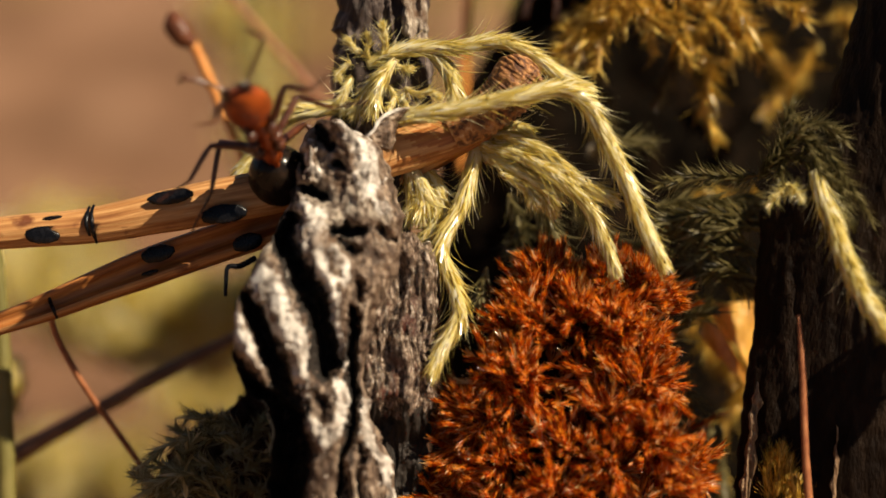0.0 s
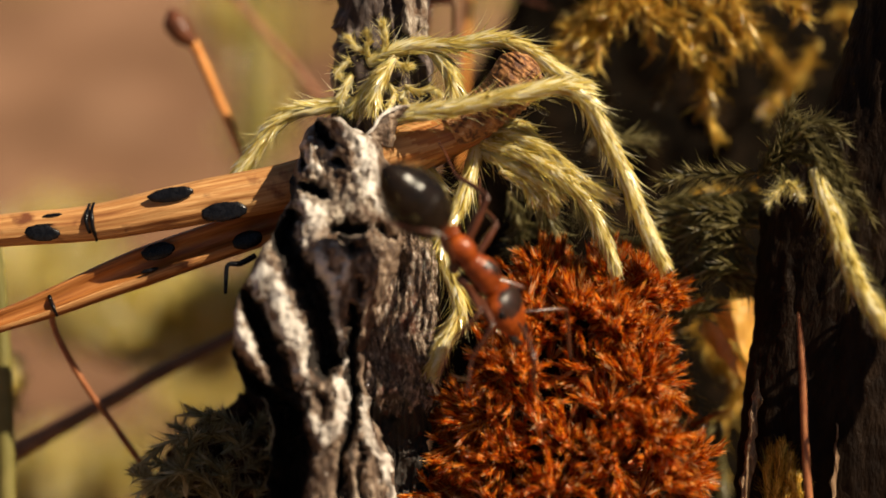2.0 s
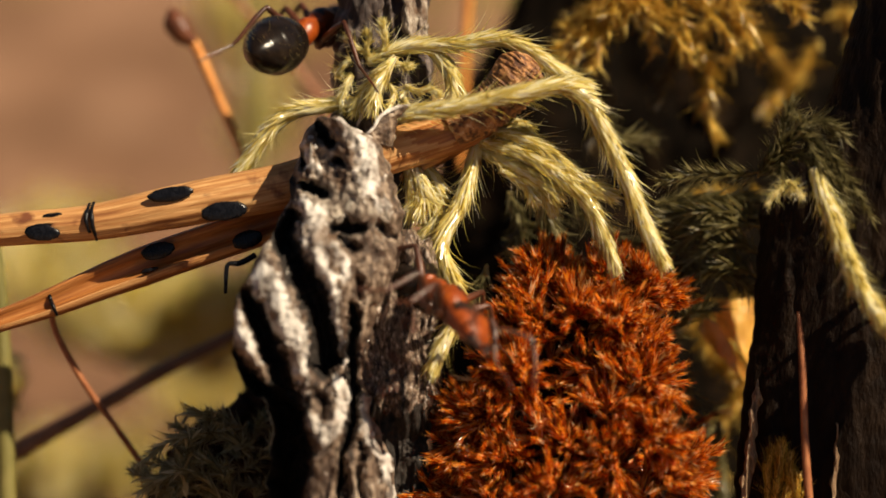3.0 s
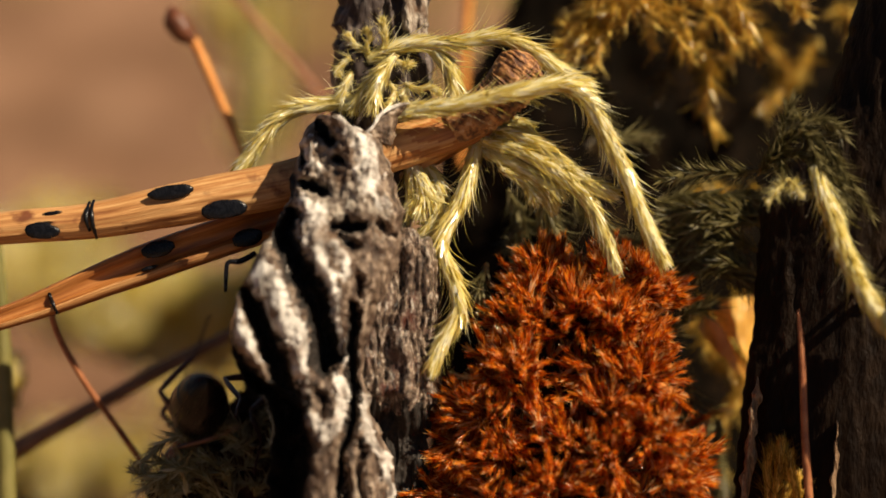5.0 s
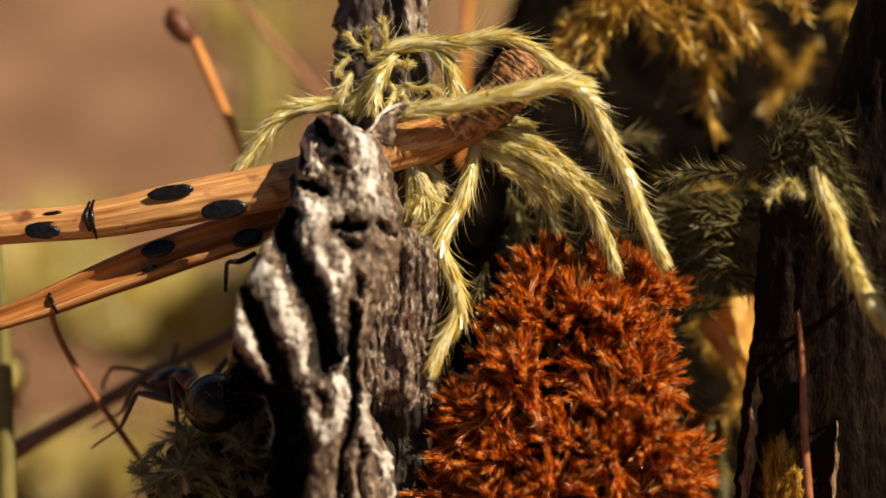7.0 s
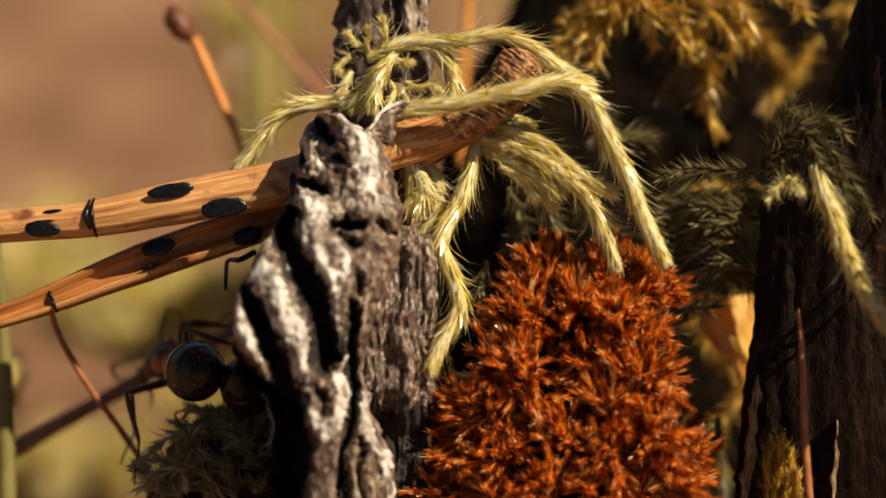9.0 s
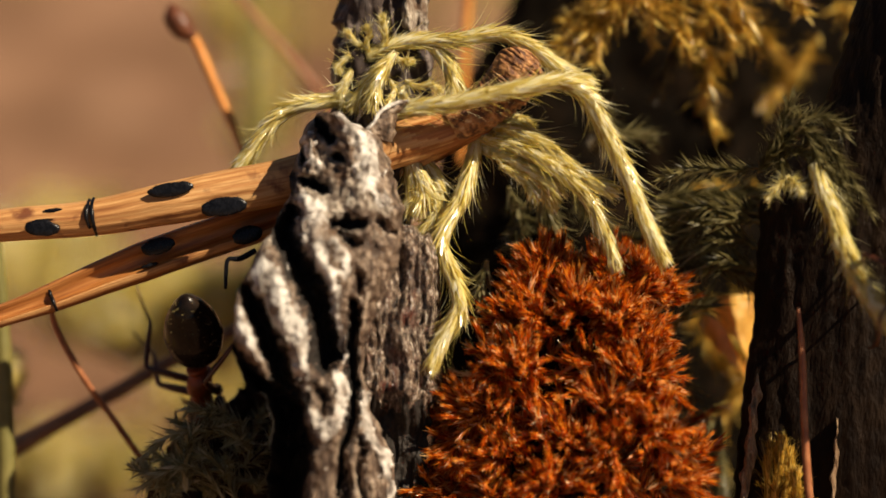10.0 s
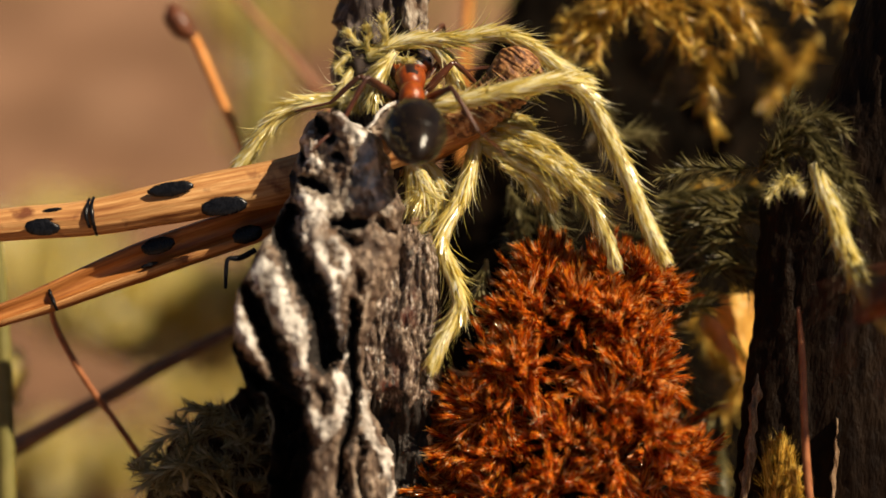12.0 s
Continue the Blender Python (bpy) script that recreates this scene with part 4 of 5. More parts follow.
def build_cushion():
    o = at(1000, 720, 3.4)
    thing = empty("moss_cushion", o, "dense red-brown cushion of starry moss on the stump", "moss")
    r = MM / 52.0
    verts, faces = [], []
    for i in range(41):
        for k in range(49):
            verts.append(cushion_at(i / 40, k / 48, -30)[0] + FWD * 1.1 * MM)
    for i in range(40):
        for k in range(48):
            faces.append((i * 49 + k, (i + 1) * 49 + k, (i + 1) * 49 + k + 1, i * 49 + k + 1))
    child_at(part("mound", mesh_of("mound", verts, faces), M_PEAT, None, "dark peat under the moss"), thing)
    meshes = []
    for k in range(12):
        parts = []
        for j in range(6):
            lean = rng.normal(0, 0.26, 2)
            tall = rng.uniform(48, 84) * r
            s = np.linspace(0, 1, 24)[:, None]
            p = s * np.array((0, 0, tall)) + s ** 1.6 * np.array((lean[0], lean[1], 0)) * tall + np.append(rng.normal(0, 11, 2), 0) * r
            parts.append(shoot_arrays(p, rng, 64, 30 * r, 5.0 * r, 0.17, 0.2, 1.5 * r, 0.2, 0.25, 2))
        me = leaf_mesh("tuft", *merge(*parts))
        me.materials.append(M_RED)
        meshes.append(me)
    # the cushion grows in lobes: across, down, depth and radius
    lobes = [(965, 500, 2.0, 46), (1005, 515, 1.8, 40), (932, 528, 1.9, 38), (1075, 510, 1.5, 52), (1120, 525, 1.4, 46), (1155, 535, 1.7, 42), (905, 585, 1.6, 40), (950, 580, 0.9, 52), (1025, 575, 0.7, 55), (1090, 590, 0.5, 52), (1140, 610, 0.9, 42),
             (882, 662, 0.7, 48), (925, 668, 0.1, 46), (838, 718, 1.2, 36), (795, 752, 1.5, 28), (1060, 660, 0.6, 44), (1130, 680, 0.1, 52), (1085, 735, -0.2, 48), (860, 740, 0.4, 46), (1150, 770, -0.2, 56), (1205, 815, 0.5, 40), (1165, 860, -0.2, 58),
             (1080, 820, -0.4, 50), (970, 770, 0.7, 44), (1020, 800, 0.2, 44), (900, 810, 0.6, 52), (830, 800, 1.2, 46), (985, 870, -0.1, 52), (890, 890, 0.4, 52), (1070, 910, -0.5, 56), (800, 880, 1.2, 46)]
    count = 0
    for x, y, w, rad in lobes:
        for k in range(10 if rad > 45 else 9):
            away = Vector(rng.normal(0, 1, 3)).normalized()
            away = (away + RIGHT * 0.004 * (x - 985) + UP * (0.5 + 0.003 * (650 - y)) - FWD * 0.75).normalized()
            q = rad / 56 * rng.uniform(0.75, 1.1)
            ob = new("tuft", meshes[count % 12])
            ob.parent = thing
            ob.matrix_parent_inverse = Matrix.Translation(-o)
            ob.matrix_basis = Matrix.LocRotScale(at(x, y, w) + away * rad * 0.3 * r, away.to_track_quat("Z", "Y") @ Euler((0, 0, rng.uniform(0, 6.28))).to_quaternion(), (q, q, q))
            count += 1
    pile = []
    for k in range(420):
        place, out = cushion_at(rng.uniform(0.02, 0.96), rng.uniform(0.02, 0.98), -16)
        out = np.array((out.normalized() + Vector(rng.normal(0, 0.35, 3))).normalized())
        bend = rng.normal(0, 0.35, 3) + np.array(UP) * 0.2
        s = np.linspace(0, 1, 16)[:, None]
        tall = rng.uniform(40, 70) * r
        pile.append(shoot_arrays(np.array(place + FWD * 0.9 * MM) + s * out * tall + s ** 2 * bend * tall, rng, 40, 30 * r, 5.0 * r, 0.17, 0.2, 1.5 * r, 0.2, 0.25, 2))
    child_at(part("filling", leaf_mesh("filling", *merge(*pile)), M_RED, None, "dense red-brown pile between the tufts", "stuff"), thing)


build_cushion()


# ---- stalks ----
def stalk(name, points, radii, material, label, category, sides=10):
    r = MM / 52.0
    p = path(points, 40)
    thing = empty(name, p[0], label, category)
    child_at(part("stalk", mesh_of(name, *tube(p, [q * r for q in radii], sides, 1, 0.1, 1500)), material), thing)
    return thing


stalk("dry_needle", [(1450, 1000, -1.0), (1432, 882, -1.1), (1424, 760, -1.2), (1420, 640, -1.2), (1413, 552, -1.1)], [7.5, 7.5, 6.5, 6, 3], M_STEM, "thin reddish dry needle upright before the bark slab", "needle")
stalk("dead_rootlet", [(452, 452, 0.0), (425, 466, -0.2), (404, 468, -0.3), (400, 490, -0.3), (399, 520, -0.3)], [5, 5, 4, 4, 3], M_SPOT, "thin black rootlet hooked under the needles", "rootlet")
for pts in ([(1372, 900, 0.4), (1378, 840, 0.2), (1384, 790, 0.1)], [(1385, 900, 0.2), (1400, 850, 0.0), (1398, 810, -0.1)], [(1360, 900, 0.6), (1356, 850, 0.4), (1366, 810, 0.3)], [(1395, 920, -0.2), (1412, 880, -0.4), (1405, 850, -0.4)]):
    moss_shoot(pts, M_MOSS_GOLD, "dry golden-brown moss tuft on the bark slab", 0.55, 2.0)
cap = stalk("moss_capsule", [(470, 420, 9), (430, 280, 9), (385, 170, 9), (345, 80, 9), (322, 52, 9)], [8, 8, 9, 10, 12], M_SETA, "orange moss seta with a brown capsule", "moss")
child_at(part("capsule", mesh_of("capsule", *tube(path([(345, 75, 9), (325, 60, 9), (310, 38, 9), (305, 15, 9)], 20), [10 * MM / 52, 22 * MM / 52, 24 * MM / 52, 8 * MM / 52], 14)), M_CAPSULE), cap)
stalk("withered_grass", [(85, 520, 3), (100, 590, 3.5), (150, 680, 4), (200, 750, 4.5), (270, 850, 5), (400, 1050, 6)], [6, 6, 6, 6], M_STEM, "thin curved brown stem below the needles", "grass")
stalk("withered_grass", [(-40, 840, 9), (100, 760, 9), (200, 705, 9), (300, 650, 9), (420, 590, 9)], [16, 15, 14, 11], M_OLDSTEM, "dark brown dry stem lying aslant", "grass")
stalk("grass_stem", [(20, 1400, 6), (12, 900, 6), (8, 700, 6), (2, 560, 6), (-10, 400, 6)], [18, 17, 15, 12], M_GRASS, "yellow-green grass stem standing upright", "grass")
stalk("moss_capsule", [(815, 300, 14), (825, 60, 14), (835, -60, 14)], [9, 9, 9], M_SETA, "orange moss seta behind the twig", "moss")
stalk("withered_grass", [(600, 220, 16), (540, 140, 16), (470, 60, 16), (400, -20, 16)], [7, 7, 7], M_STEM, "thin brown stem far behind", "grass")


# ---- out of focus behind ----
FAR = "yellow-green moss shoot on the forest floor behind"
for x0, y0, w, n, wx, wy in ((325, 575, 36, 24, 75, 9), (315, 618, 36, 20, 85, 8), (25, 690, 13, 4, 25, 12), (20, 500, 60, 9, 80, 50), (150, 560, 52, 9, 60, 40), (110, 440, 66, 6, 60, 30), (450, 230, 60, 6, 30, 60), (420, 80, 66, 5, 30, 60), (150, 850, 56, 9, 110, 40), (380, 700, 58, 7, 60, 40)):
    for k in range(n):
        x, y, v = x0 + rng.uniform(-wx, wx), y0 + rng.uniform(-wy, wy), w + rng.uniform(-2, 2)
        lean = rng.uniform(-50, 50)
        moss_shoot([(x, y + 22, v), (x + lean * 0.4, y, v), (x + lean, y - 26, v - 0.5)], M_MOSS, FAR, 0.9 if w < 20 else 2.4, tag="far moss shoots")
for x0, top, w, wd in ((445, -200, 40, 20), (470, -150, 44, 16), (520, -120, 52, 14), (850, -200, 40, 16), (780, -200, 46, 16), (905, -200, 30, 14)):
    stalk("grass_stem", [(x0 + 30, 1500, w), (x0 + 10, 700, w), (x0, 300, w), (x0 - 12, top, w)], [wd, wd, wd * 0.8, wd * 0.5], M_GRASS, "yellow-green grass stem standing far behind", "grass")


# ---- ants ----
def lofted(rows, sides=20):
    """A body along x: rows of (x, z, half width, half height) in mm, with rounded ends."""
    verts, faces = [], []
    for x, z, hw, hh in rows:
        for k in range(sides):
            g = 2 * math.pi * k / sides
            verts.append((x * MM, hw * math.cos(g) * MM, (z + hh * math.sin(g)) * MM))
    for i in range(len(rows) - 1):
        for k in range(sides):
            j = (k + 1) % sides
            faces.append((i * sides + k, i * sides + j, (i + 1) * sides + j, (i + 1) * sides + k))
    faces.append(tuple(range(sides))[::-1])
    faces.append(tuple((len(rows) - 1) * sides + k for k in range(sides)))
    return verts, faces


def fine(rows, n):
    return [tuple(max(v, 0.004) if i > 1 else v for i, v in enumerate(r)) for r in smooth(rows, n)]


def limb(points, radii, n=24, sides=8):
    return tube([tuple(v * MM for v in p) for p in smooth(points, n)], [r * MM for r in radii], sides, up=(0.03, 0.05, 1))


def gaster_rows():
    rows = []
    steps = (0.0, 0.7, 1.5, 2.2, 2.75, 3.3)
    for i in range(64):
        x = 3.25 * i / 63
        s = x / 3.25
        r = max(0.0, math.sin(math.pi * s ** 0.82)) ** 0.62 * (1 - 0.12 * s)
        for a, b in zip(steps, steps[1:]):
            if a <= x < b:
                r *= 1 + 0.035 * ((x - a) / (b - a)) ** 2
        rows.append((-x, 0.08 - 0.12 * s, max(0.02, 1.08 * r), max(0.02, 1.04 * r)))
    return rows[::-1]


def crown(me, low, high, x0, x1):
    """Gives the upper faces of a red body part the dark brown of its crown, with a wavering edge."""
    me.materials.append(M_ANT_RED)
    me.materials.append(M_ANT_HEAD)
    for f in me.polygons:
        c = f.center / MM
        if f.normal.z + 0.3 * noise.noise(c * 4) > low and x0 < c.x < x1:
            f.material_index = 1
    return me


def hairs(spots, length, radius):
    """Short stiff hairs that stand out at (place, direction)."""
    out = []
    for q, d in spots:
        q, d = Vector(q), Vector(d).normalized()
        out.append(tube([q, q + d * length * 0.5, q + d * length], [radius, radius * 0.7, radius * 0.15], 4, up=(0.3, 0.2, 1)))
    return join(*out)


LEGS = [(side, k) for k in range(3) for side in (1, -1)]
FEMUR = (1.55, 1.6, 2.05)
COXA = ((0.62, 0.34, -0.42), (0.05, 0.38, -0.45), (-0.5, 0.36, -0.42))


def build_ant(label):
    thing = empty("wood_ant", (0, 0, 0), label, "ant", "wood ants")
    ar = np.random.default_rng(3)
    part("thorax", crown(mesh_of("thorax", *lofted(fine([(-1.45, -0.2, 0.1, 0.12), (-1.38, -0.15, 0.3, 0.36), (-1.1, -0.02, 0.42, 0.48), (-0.75, 0.05, 0.42, 0.46), (-0.42, 0.0, 0.36, 0.4), (-0.15, 0.1, 0.42, 0.46), (0.25, 0.17, 0.52, 0.52), (0.65, 0.12, 0.5, 0.45), (0.95, 0.02, 0.38, 0.34), (1.12, -0.06, 0.2, 0.2), (1.2, -0.08, 0.16, 0.16)], 60))), 0.9, 1, -0.1, 0.6), None, thing, "rust-red smooth thorax")
    part("petiole", mesh_of("petiole", *join(lofted(fine([(-1.95, -0.25, 0.1, 0.1), (-1.7, -0.22, 0.14, 0.14), (-1.35, -0.2, 0.14, 0.14)], 12), 12), lofted(fine([(-1.76, 0.12, 0.1, 0.1), (-1.72, 0.05, 0.3, 0.36), (-1.6, 0.03, 0.34, 0.4), (-1.5, 0.02, 0.28, 0.34), (-1.46, 0.0, 0.1, 0.1)], 14), 14))), M_ANT_RED, thing)
    gaster = part("gaster", mesh_of("gaster", *lofted(gaster_rows(), 36)), M_ANT_DARK, thing, "dark brown glossy gaster with paler seams")
    gaster.location = (-1.85 * MM, 0, -0.2 * MM)
    spots = []
    for k in range(90):
        x, g = ar.uniform(0.25, 3.1), ar.uniform(-0.4, math.pi + 0.4)
        s = x / 3.25
        r = max(0.0, math.sin(math.pi * s ** 0.82)) ** 0.62 * (1 - 0.12 * s)
        spots.append(((-x * MM, 1.07 * r * math.cos(g) * MM, (0.08 - 0.12 * s + 1.03 * r * math.sin(g)) * MM), (-0.5, math.cos(g), math.sin(g))))
    part("hairs", mesh_of("hairs", *hairs(spots, 0.16 * MM, 0.009 * MM)), M_MOSS_STEM, gaster, "short pale hairs", "stuff")
    head = part("head", crown(mesh_of("head", *lofted(fine([(-0.08, 0.0, 0.12, 0.12), (-0.02, 0.02, 0.5, 0.34), (0.2, 0.04, 0.74, 0.5), (0.55, 0.04, 0.8, 0.54), (0.95, 0.0, 0.74, 0.5), (1.3, -0.06, 0.6, 0.4), (1.55, -0.12, 0.46, 0.28), (1.66, -0.16, 0.36, 0.16), (1.7, -0.18, 0.1, 0.06)], 44), 24)), 0.66, 1, -0.2, 0.9), None, thing, "rust-red head with a dark crown")
    head.location = (1.16 * MM, 0, -0.06 * MM)
    for side in (1, -1):
        bm = bmesh.new()
        bmesh.ops.create_uvsphere(bm, u_segments=14, v_segments=10, radius=1.0, matrix=Matrix.LocRotScale((0.52 * MM, side * 0.68 * MM, 0.25 * MM), Euler((0, 0, side * 0.2)), (0.19 * MM, 0.1 * MM, 0.14 * MM)))
        part("eye", bm, M_SPOT, head, "black compound eye")
        jaw = [(1.5, side * 0.36, -0.18), (1.75, side * 0.4, -0.2), (1.98, side * 0.26, -0.24), (2.08, side * 0.06, -0.26)]
        part("mandible", mesh_of("mandible", *limb(jaw, [0.13, 0.15, 0.1, 0.03], 12)), M_ANT_HEAD, head)
        feeler = [(0, 0, 0), (0.35, side * 0.42, 0.28), (0.7, side * 0.85, 0.5), (0.95, side * 1.12, 0.55), (1.1, side * 1.2, 0.42), (1.6, side * 1.25, 0.05), (2.15, side * 1.12, -0.3), (2.6, side * 0.95, -0.45)]
        an = part("antenna", mesh_of("antenna", *limb(feeler, [0.05, 0.065, 0.07, 0.075, 0.06, 0.075, 0.075, 0.05], 40)), M_ANT_LEG, head)
        an.location = (1.2 * MM, side * 0.26 * MM, 0.3 * MM)
    thing["limbs"] = len(LEGS)
    for side, k in LEGS:
        length = FEMUR[k]
        femur = part("leg", mesh_of("leg", *join(limb([(-0.12, 0, 0), (0.1, 0, 0.0), (0.28, 0, 0)], [0.2, 0.22, 0.13], 10), limb([(0.22, 0, 0), (0.3 * length, 0, 0.03), (0.65 * length, 0, 0.03), (length, 0, 0)], [0.1, 0.15, 0.14, 0.09], 16))), M_ANT_LEG, thing)
        tibia = part("shin", mesh_of("shin", *limb([(0, 0, 0), (0.3 * length, 0, 0.02), (0.8 * length, 0, 0), (0.95 * length, 0, 0.08), (1.3 * length, 0, 0.42), (1.55 * length, 0, 0.62)], [0.075, 0.1, 0.085, 0.05, 0.045, 0.04, 0.035], 26)), M_ANT_LEG, femur)
        tibia.location = (length * MM, 0, 0)
    return thing


def drift_at(t):
    return float(np.interp(t, [d[0] for d in DRIFT], [d[1] for d in DRIFT]))


def key_places(keys):
    """Rows (t, thorax x, y, w, gaster x, y, sign, head x, y, sign, up) to times and places of gaster, thorax, head and up in space."""
    ts, rows = [], []
    for t, tx, ty, w, gx, gy, gs, hx, hy, hs, up in keys:
        dy = drift_at(t)
        scale = FOCAL / (REACH + w)

        def far(x, y, sign, reach):
            d = math.hypot(x - tx, y - ty) / scale
            return w + sign * math.sqrt(max(0.0, reach * reach - d * d))
        c = at(tx, ty - dy, w)
        a = at(gx, gy - dy, far(gx, gy, gs, 3.4))
        b = at(hx, hy - dy, far(hx, hy, hs, 2.0))
        u = RIGHT * up[0] + UP * up[1] + FWD * up[2]
        ts.append(t)
        rows.append((*a, *c, *b, *u.normalized()))
    return np.array(ts), np.array(rows)


def axes(x, z):
    x = x.normalized()
    y = z.cross(x).normalized()
    return Matrix((x, y, x.cross(y))).transposed()


def move_ant(thing, keys, seed, stride=2.6):
    ts, rows = key_places(keys)
    kids = {c.name.split(".")[0]: c for c in thing.children}
    legs = [c for c in thing.children if c.name.startswith("leg")]
    legs.sort(key=lambda c: c.name)
    head, gaster = kids["head"], kids["gaster"]
    head_at, gaster_at = head.location.copy(), gaster.location.copy()
    feelers = sorted((c for c in head.children if c.name.startswith("antenna")), key=lambda c: c.name)
    times = [i / 10 for i in range(121)]
    way, last, body, heads, gasters, thighs, shins, feel = 0.0, None, [], [], [], [[] for _ in legs], [[] for _ in legs], [[], []]
    for t in times:
        v = [np.interp(t, ts, rows[:, k]) for k in range(12)]
        g, c, h, u = Vector(v[0:3]), Vector(v[3:6]), Vector(v[6:9]), Vector(v[9:12])
        dg, dh = (g - c).normalized(), (h - c).normalized()
        fwd = dh * 1.0 - dg * 1.0
        fwd = fwd.normalized() if fwd.length > 0.35 else dh
        m = axes(fwd, u)
        inv = m.inverted()
        # the gaster and the head bend at their joints, 55 degrees at most

        def bent(d, rest, most=78):
            d = (inv @ d).normalized()
            ang = d.angle(rest)
            if ang > radians(most):
                d = rest.slerp(d, radians(most) / ang)
            return d
        d = bent(dg, Vector((-1, 0, 0)))
        rear = gaster_at + d * 1.62 * MM
        gasters.append((t, Matrix.Translation(gaster_at) @ axes(-d, Vector((0, 0, 1))).to_4x4()))
        d = bent(dh, Vector((1, 0, 0)))
        front = head_at + d * 0.8 * MM
        c = g.lerp(h, 0.36) - m @ rear.lerp(front, 0.36)
        body.append((t, Matrix.Translation(c) @ m.to_4x4()))
        heads.append((t, Matrix.Translation(head_at) @ axes(d, Vector((0, 0, 1))).to_4x4()))
        if last is not None:
            way += (c - last).length / MM
        last = c
        ph = 2 * math.pi * way / stride + seed
        for i, (side, k) in enumerate(LEGS):
            q = ph + math.pi * ((k + (side > 0)) % 2)
            idle = noise.noise(Vector((t * 0.9, seed, i * 3.3))) * 9
            turn = (52, 4, -48)[k] + 20 * math.sin(q) + idle
            lift = (30, 32, 34)[k] + 12 * max(0.0, math.cos(q)) + idle * 0.6
            a, e = radians(turn), radians(lift)
            d = Vector((math.sin(a) * math.cos(e), side * math.cos(a) * math.cos(e), math.sin(e)))
            x0, y0, z0 = COXA[k]
            thighs[i].append((t, Matrix.Translation((x0 * MM, side * y0 * MM, z0 * MM)) @ axes(d, Vector((0, 0, 1))).to_4x4()))
            shins[i].append((t, pose(FEMUR[k] * MM, 0, 0, 0, 82 + 10 * math.sin(q + 1) + idle, 0)))
        for i, side in enumerate((1, -1)):
            feel[i].append((t, pose(1.2 * MM, side * 0.26 * MM, 0.3 * MM, 0, 16 * noise.noise(Vector((t * 1.7, seed, 5 + side))), 20 * noise.noise(Vector((t * 1.3, seed, side))))))
    walk(thing, body)
    walk(head, heads)
    walk(gaster, gasters)
    for leg, a, b in zip(legs, thighs, shins):
        walk(leg, a)
        walk(leg.children[0], b)
    for fe, a in zip(feelers, feel):
        walk(fe, a)


ANT_OVER = build_ant("rust-red and black wood ant climbing over the grey splinter")
ANT_DOWN = build_ant("dark wood ant clinging below the pine needles")
ANT_SIDE = build_ant("wood ant in shade on the dark bark slab")


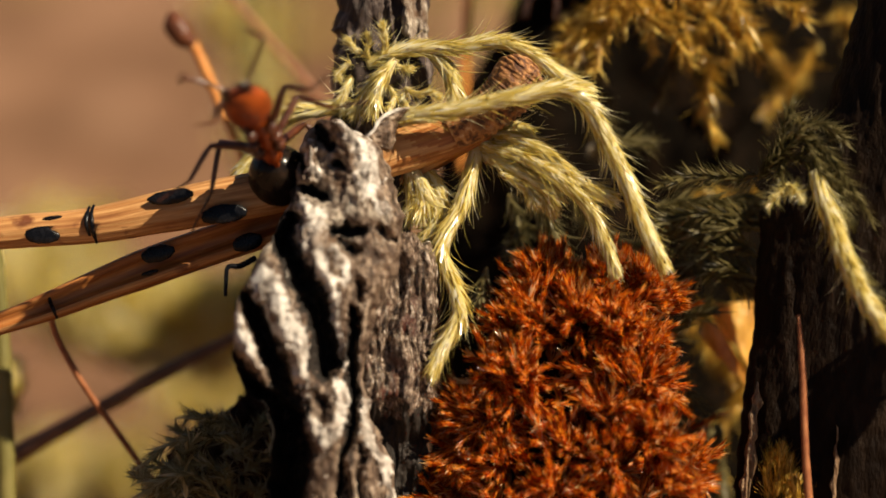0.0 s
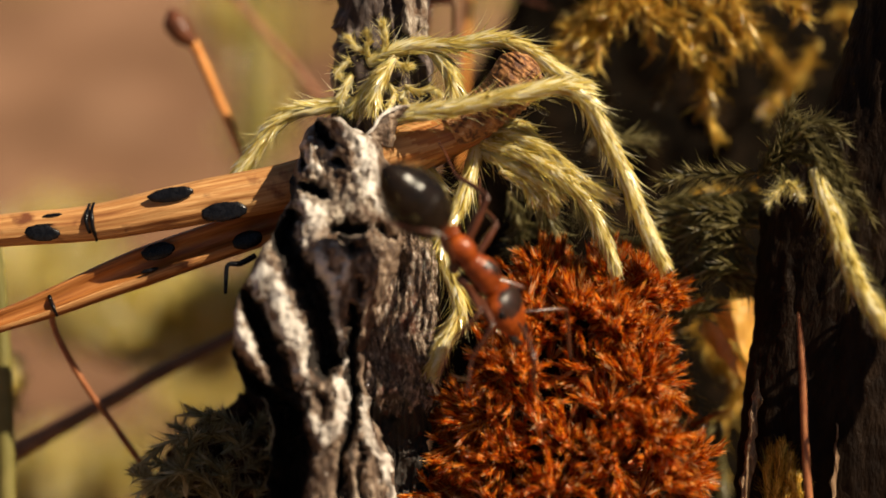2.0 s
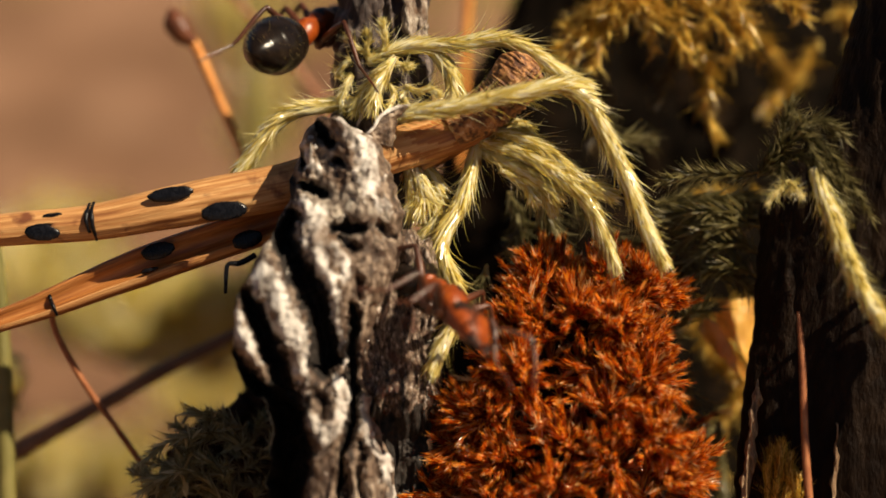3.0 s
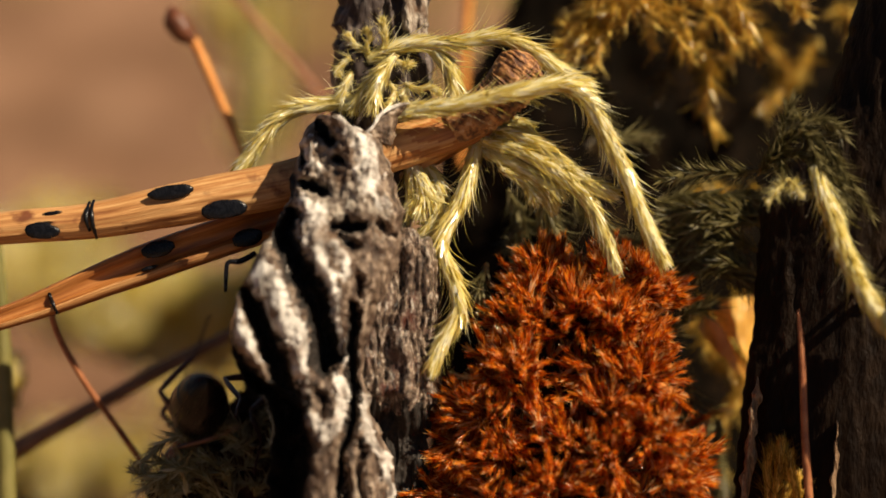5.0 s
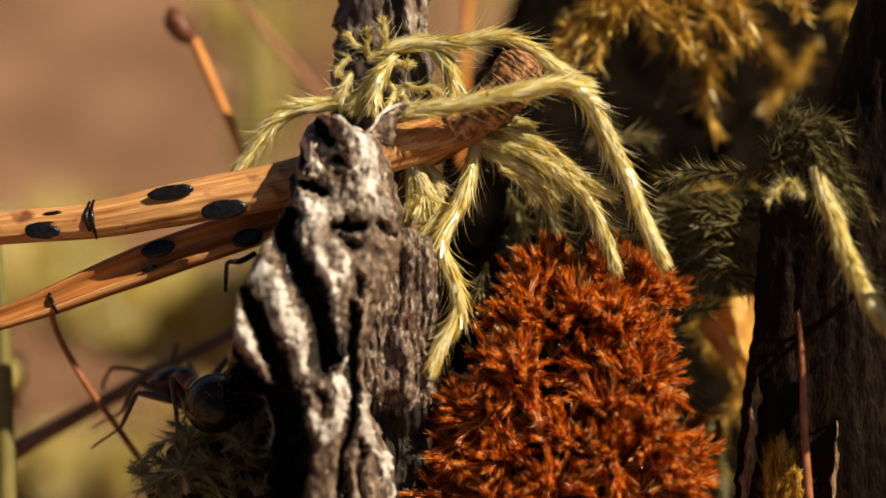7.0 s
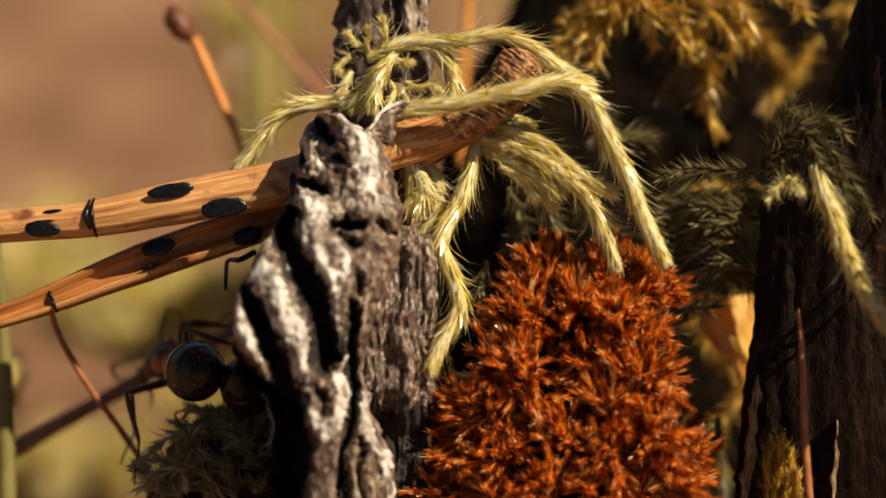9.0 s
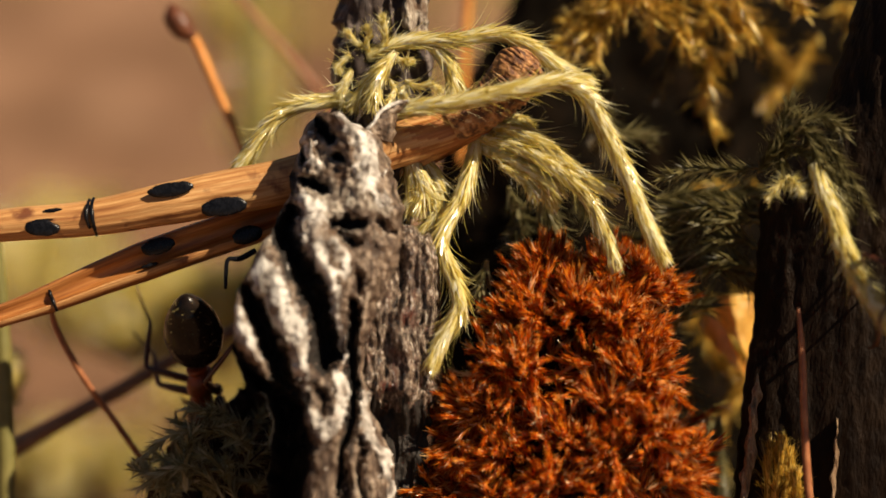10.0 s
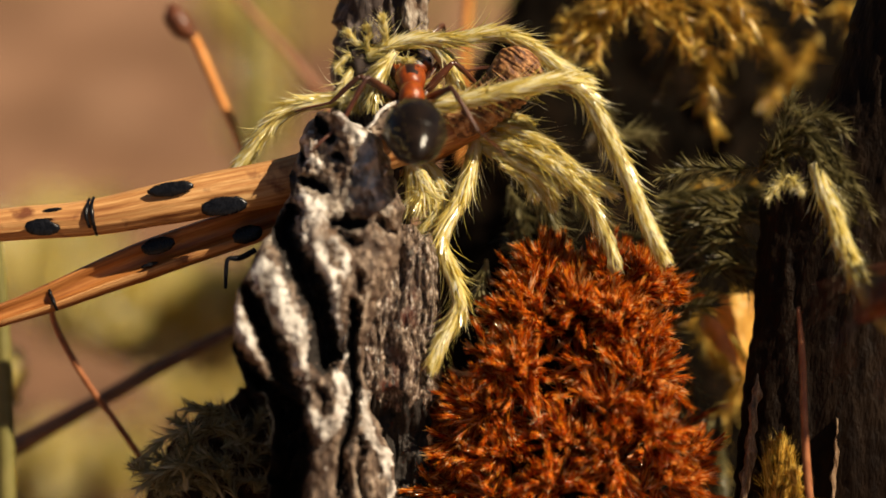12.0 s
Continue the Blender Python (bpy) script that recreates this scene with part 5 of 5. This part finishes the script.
def motions():
    top, face, out, back = (0, 0.9, -0.4), (0.4, 0.5, -0.75), (-0.7, 0.2, -0.6), (0.1, 0.6, -0.75)
    # over the top of the splinter, down its face, round it to the far side
    move_ant(ANT_OVER, [
        (0.0, 478, 250, -3.0, 492, 314, 1, 440, 192, -1, (-0.3, 0.75, 0.1)),
        (0.2, 508, 214, -2.6, 486, 298, 0.8, 520, 168, -1, (-0.3, 0.8, 0.0)),
        (0.3, 535, 188, -0.8, 475, 278, -1, 590, 195, -1, (-0.3, 0.9, -0.3)),
        (0.5, 550, 194, -1.6, 466, 280, -1, 628, 200, -1, top),
        (1.0, 560, 186, -1.7, 478, 286, -1, 640, 180, -1, top),
        (1.2, 575, 178, -1.7, 470, 270, -1, 670, 175, -1, top),
        (1.3, 610, 175, -2.0, 492, 232, -1, 715, 188, -1, top),
        (1.4, 735, 320, -4.0, 665, 238, -1, 808, 398, 1, face),
        (1.5, 752, 348, -4.2, 688, 255, -1, 825, 428, 1, face),
        (1.6, 762, 348, -4.2, 700, 281, -1, 826, 415, 1, face),
        (1.8, 785, 430, -3.8, 718, 315, -1, 838, 515, 1, face),
        (2.0, 832, 468, -3.3, 732, 352, -1, 893, 548, 1, (0.55, 0.4, -0.7)),
        (2.3, 868, 516, -3.1, 756, 425, -1, 950, 560, 1, (0.5, 0.6, -0.6)),
        (2.5, 870, 548, -3.2, 752, 462, -1, 955, 612, 1, (0.5, 0.6, -0.6)),
        (2.7, 795, 560, -3.6, 755, 475, -1, 835, 625, 1, (0.5, 0.5, -0.7)),
        (2.8, 795, 555, -3.7, 752, 485, -1, 832, 595, 1, (0.5, 0.5, -0.7)),
        (3.0, 775, 525, -3.0, 725, 500, 1, 825, 575, -1, (0.6, 0.2, -0.75)),
        (3.2, 785, 535, -3.0, 730, 505, 1, 845, 595, -1, (0.6, 0.2, -0.75)),
        (3.6, 770, 560, -3.0, 750, 480, 1, 780, 640, -1, (0.7, 0.1, -0.65)),
        (4.1, 690, 690, 3.0, 730, 640, 1, 640, 730, 1, (0.3, -0.2, 0.9)),
        (4.5, 560, 660, 2.6, 610, 600, 1, 520, 720, 1, (-0.3, 0.5, 0.7)),
        (4.8, 504, 655, 3.4, 464, 600, -1, 534, 720, 1, (-0.8, 0.2, 0.3)),
        (5.4, 484, 610, 3.4, 436, 558, -1, 524, 680, 1, (-0.8, 0.2, 0.3)),
        (6.1, 489, 612, 3.4, 440, 560, -1, 524, 680, 1, (-0.8, 0.2, 0.3)),
        (6.5, 494, 670, 3.4, 448, 625, -1, 534, 720, 1, (-0.8, 0.2, 0.3)),
        (7.2, 499, 690, 3.4, 454, 645, -1, 539, 740, 1, (-0.8, 0.2, 0.3)),
        (8.8, 490, 715, 3.6, 432, 675, -1, 560, 730, 1, (-0.5, 0.5, 0.5)),
        (9.2, 500, 720, 4.2, 450, 680, -1, 560, 735, 1, (-0.5, 0.5, 0.5)),
        (9.6, 590, 740, 5.0, 540, 700, -1, 630, 770, 1, (-0.5, 0.5, 0.5)),
        (12.0, 610, 760, 5.0, 560, 720, -1, 650, 790, 1, (-0.5, 0.5, 0.5)),
    ], 0.4)
    # from behind the twig, down to the moss, then up over the splinter
    move_ant(ANT_DOWN, [
        (0.0, 1000, -140, 10.0, 1120, -170, 1, 920, -110, 1, back),
        (0.7, 900, -20, 10.0, 1020, -40, 1, 840, 10, 1, back),
        (1.0, 855, 12, 10.0, 960, -30, 1, 820, 30, -1, back),
        (1.5, 845, 4, 10.0, 950, -40, 1, 790, 12, -1, back),
        (2.0, 760, -20, 9.0, 870, -60, 1, 690, 0, -1, back),
        (2.4, 640, 90, 7.0, 760, 20, 1, 565, 112, -1, back),
        (2.5, 625, 108, 5.6, 740, 60, 1, 552, 118, -1, back),
        (2.7, 560, 128, 4.5, 680, 110, 1, 480, 128, -1, back),
        (2.8, 525, 108, 4.0, 640, 90, 1, 445, 108, -1, back),
        (3.0, 556, 62, 3.4, 484, 80, -1, 610, 40, 1, (-0.1, 0.8, -0.5)),
        (3.2, 520, 130, 3.0, 494, 88, -1, 545, 180, 1, (-0.5, 0.5, -0.6)),
        (3.8, 450, 280, 2.2, 480, 190, 1, 420, 370, -1, (-0.7, 0.3, -0.6)),
        (4.4, 380, 540, 2.0, 400, 420, 1, 360, 640, -1, out),
        (4.8, 335, 755, 1.8, 345, 655, 1, 322, 832, -1, out),
        (5.0, 338, 800, 3.8, 352, 712, -1, 315, 862, 1, out),
        (5.2, 345, 760, 3.8, 365, 715, -1, 305, 800, 1, (-0.5, 0.6, -0.5)),
        (5.5, 356, 704, 3.4, 362, 716, -1, 318, 694, 1, (-0.2, 0.9, -0.3)),
        (6.0, 366, 722, 3.4, 388, 745, -1, 312, 700, 1, (-0.2, 0.9, -0.3)),
        (6.2, 305, 700, 3.8, 420, 690, -1, 228, 715, -1, (-0.1, 0.8, -0.6)),
        (6.5, 345, 705, 3.2, 376, 722, -1, 296, 716, 1, (-0.2, 0.9, -0.3)),
        (7.0, 352, 696, 3.4, 380, 714, -1, 302, 682, 1, (-0.2, 0.9, -0.3)),
        (7.2, 240, 690, 3.8, 398, 692, -1, 130, 690, -1, (0, 0.9, -0.4)),
        (7.9, 290, 700, 3.8, 410, 690, -1, 220, 690, 1, (0, 0.9, -0.4)),
        (8.8, 315, 610, 3.8, 352, 665, -1, 300, 545, 1, (-0.4, 0.4, -0.7)),
        (9.0, 305, 660, 3.8, 348, 655, -1, 290, 640, 1, (-0.4, 0.5, -0.7)),
        (9.3, 335, 700, 3.8, 346, 640, -1, 315, 750, 1, (-0.6, 0.2, -0.7)),
        (9.5, 375, 740, 3.8, 338, 640, -1, 395, 825, 1, (-0.5, 0.1, -0.8)),
        (10.0, 368, 700, 3.8, 339, 584, -1, 375, 785, 1, (-0.5, 0.1, -0.8)),
        (10.15, 352, 660, 3.8, 344, 620, -1, 375, 700, 1, (-0.6, 0.3, -0.3)),
        (10.25, 348, 600, 3.4, 344, 625, -1, 345, 560, 1, (-0.6, 0.3, -0.3)),
        (10.4, 352, 540, 2.4, 345, 618, -1, 358, 470, 1, (-0.5, 0.1, -0.8)),
        (10.6, 365, 502, 0.6, 350, 592, -1, 405, 432, -1, (-0.5, 0.2, -0.8)),
        (10.8, 396, 435, -1.0, 357, 512, 1, 450, 385, -1, (-0.4, 0.3, -0.8)),
        (11.0, 500, 312, -2.2, 430, 415, 1, 572, 252, -1, (-0.2, 0.6, -0.7)),
        (11.2, 655, 262, -3.6, 556, 288, 1, 742, 265, -1, (0, 0.7, -0.7)),
        (11.4, 715, 258, -4.0, 610, 285, 1, 795, 240, -1, (0.1, 0.6, -0.75)),
        (11.5, 772, 238, -2.2, 702, 280, -0.5, 815, 205, 1, (0.1, 0.5, -0.8)),
        (11.8, 735, 178, -0.4, 742, 240, -0.75, 722, 135, 1, (0.0, 0.45, -0.85)),
        (12.0, 728, 170, -0.4, 735, 232, -0.75, 725, 130, 1, (0.0, 0.45, -0.85)),
    ], 2.1)
    # in from beyond the slab and off again
    move_ant(ANT_SIDE, [
        (0.0, 1900, 330, -5.5, 2020, 270, -1, 1830, 390, 1, (-0.2, 0.5, -0.8)),
        (10.5, 1700, 420, -5.0, 1820, 360, -1, 1630, 480, 1, (-0.2, 0.5, -0.8)),
        (10.8, 1575, 485, -4.0, 1690, 420, -1, 1500, 530, 1, (-0.2, 0.5, -0.8)),
        (11.0, 1520, 560, -2.6, 1640, 515, -1, 1450, 612, 1, (-0.1, 0.6, -0.75)),
        (11.2, 1472, 560, -2.4, 1610, 520, -1, 1402, 622, 1, (-0.1, 0.6, -0.75)),
        (11.5, 1465, 562, -2.4, 1605, 520, -1, 1396, 630, 1, (-0.1, 0.6, -0.75)),
        (11.9, 1462, 540, -2.4, 1600, 500, -1, 1388, 600, 1, (-0.1, 0.6, -0.75)),
        (12.0, 1640, 470, -4.4, 1760, 420, -1, 1570, 520, 1, (-0.2, 0.5, -0.8)),
    ], 4.4)


motions()
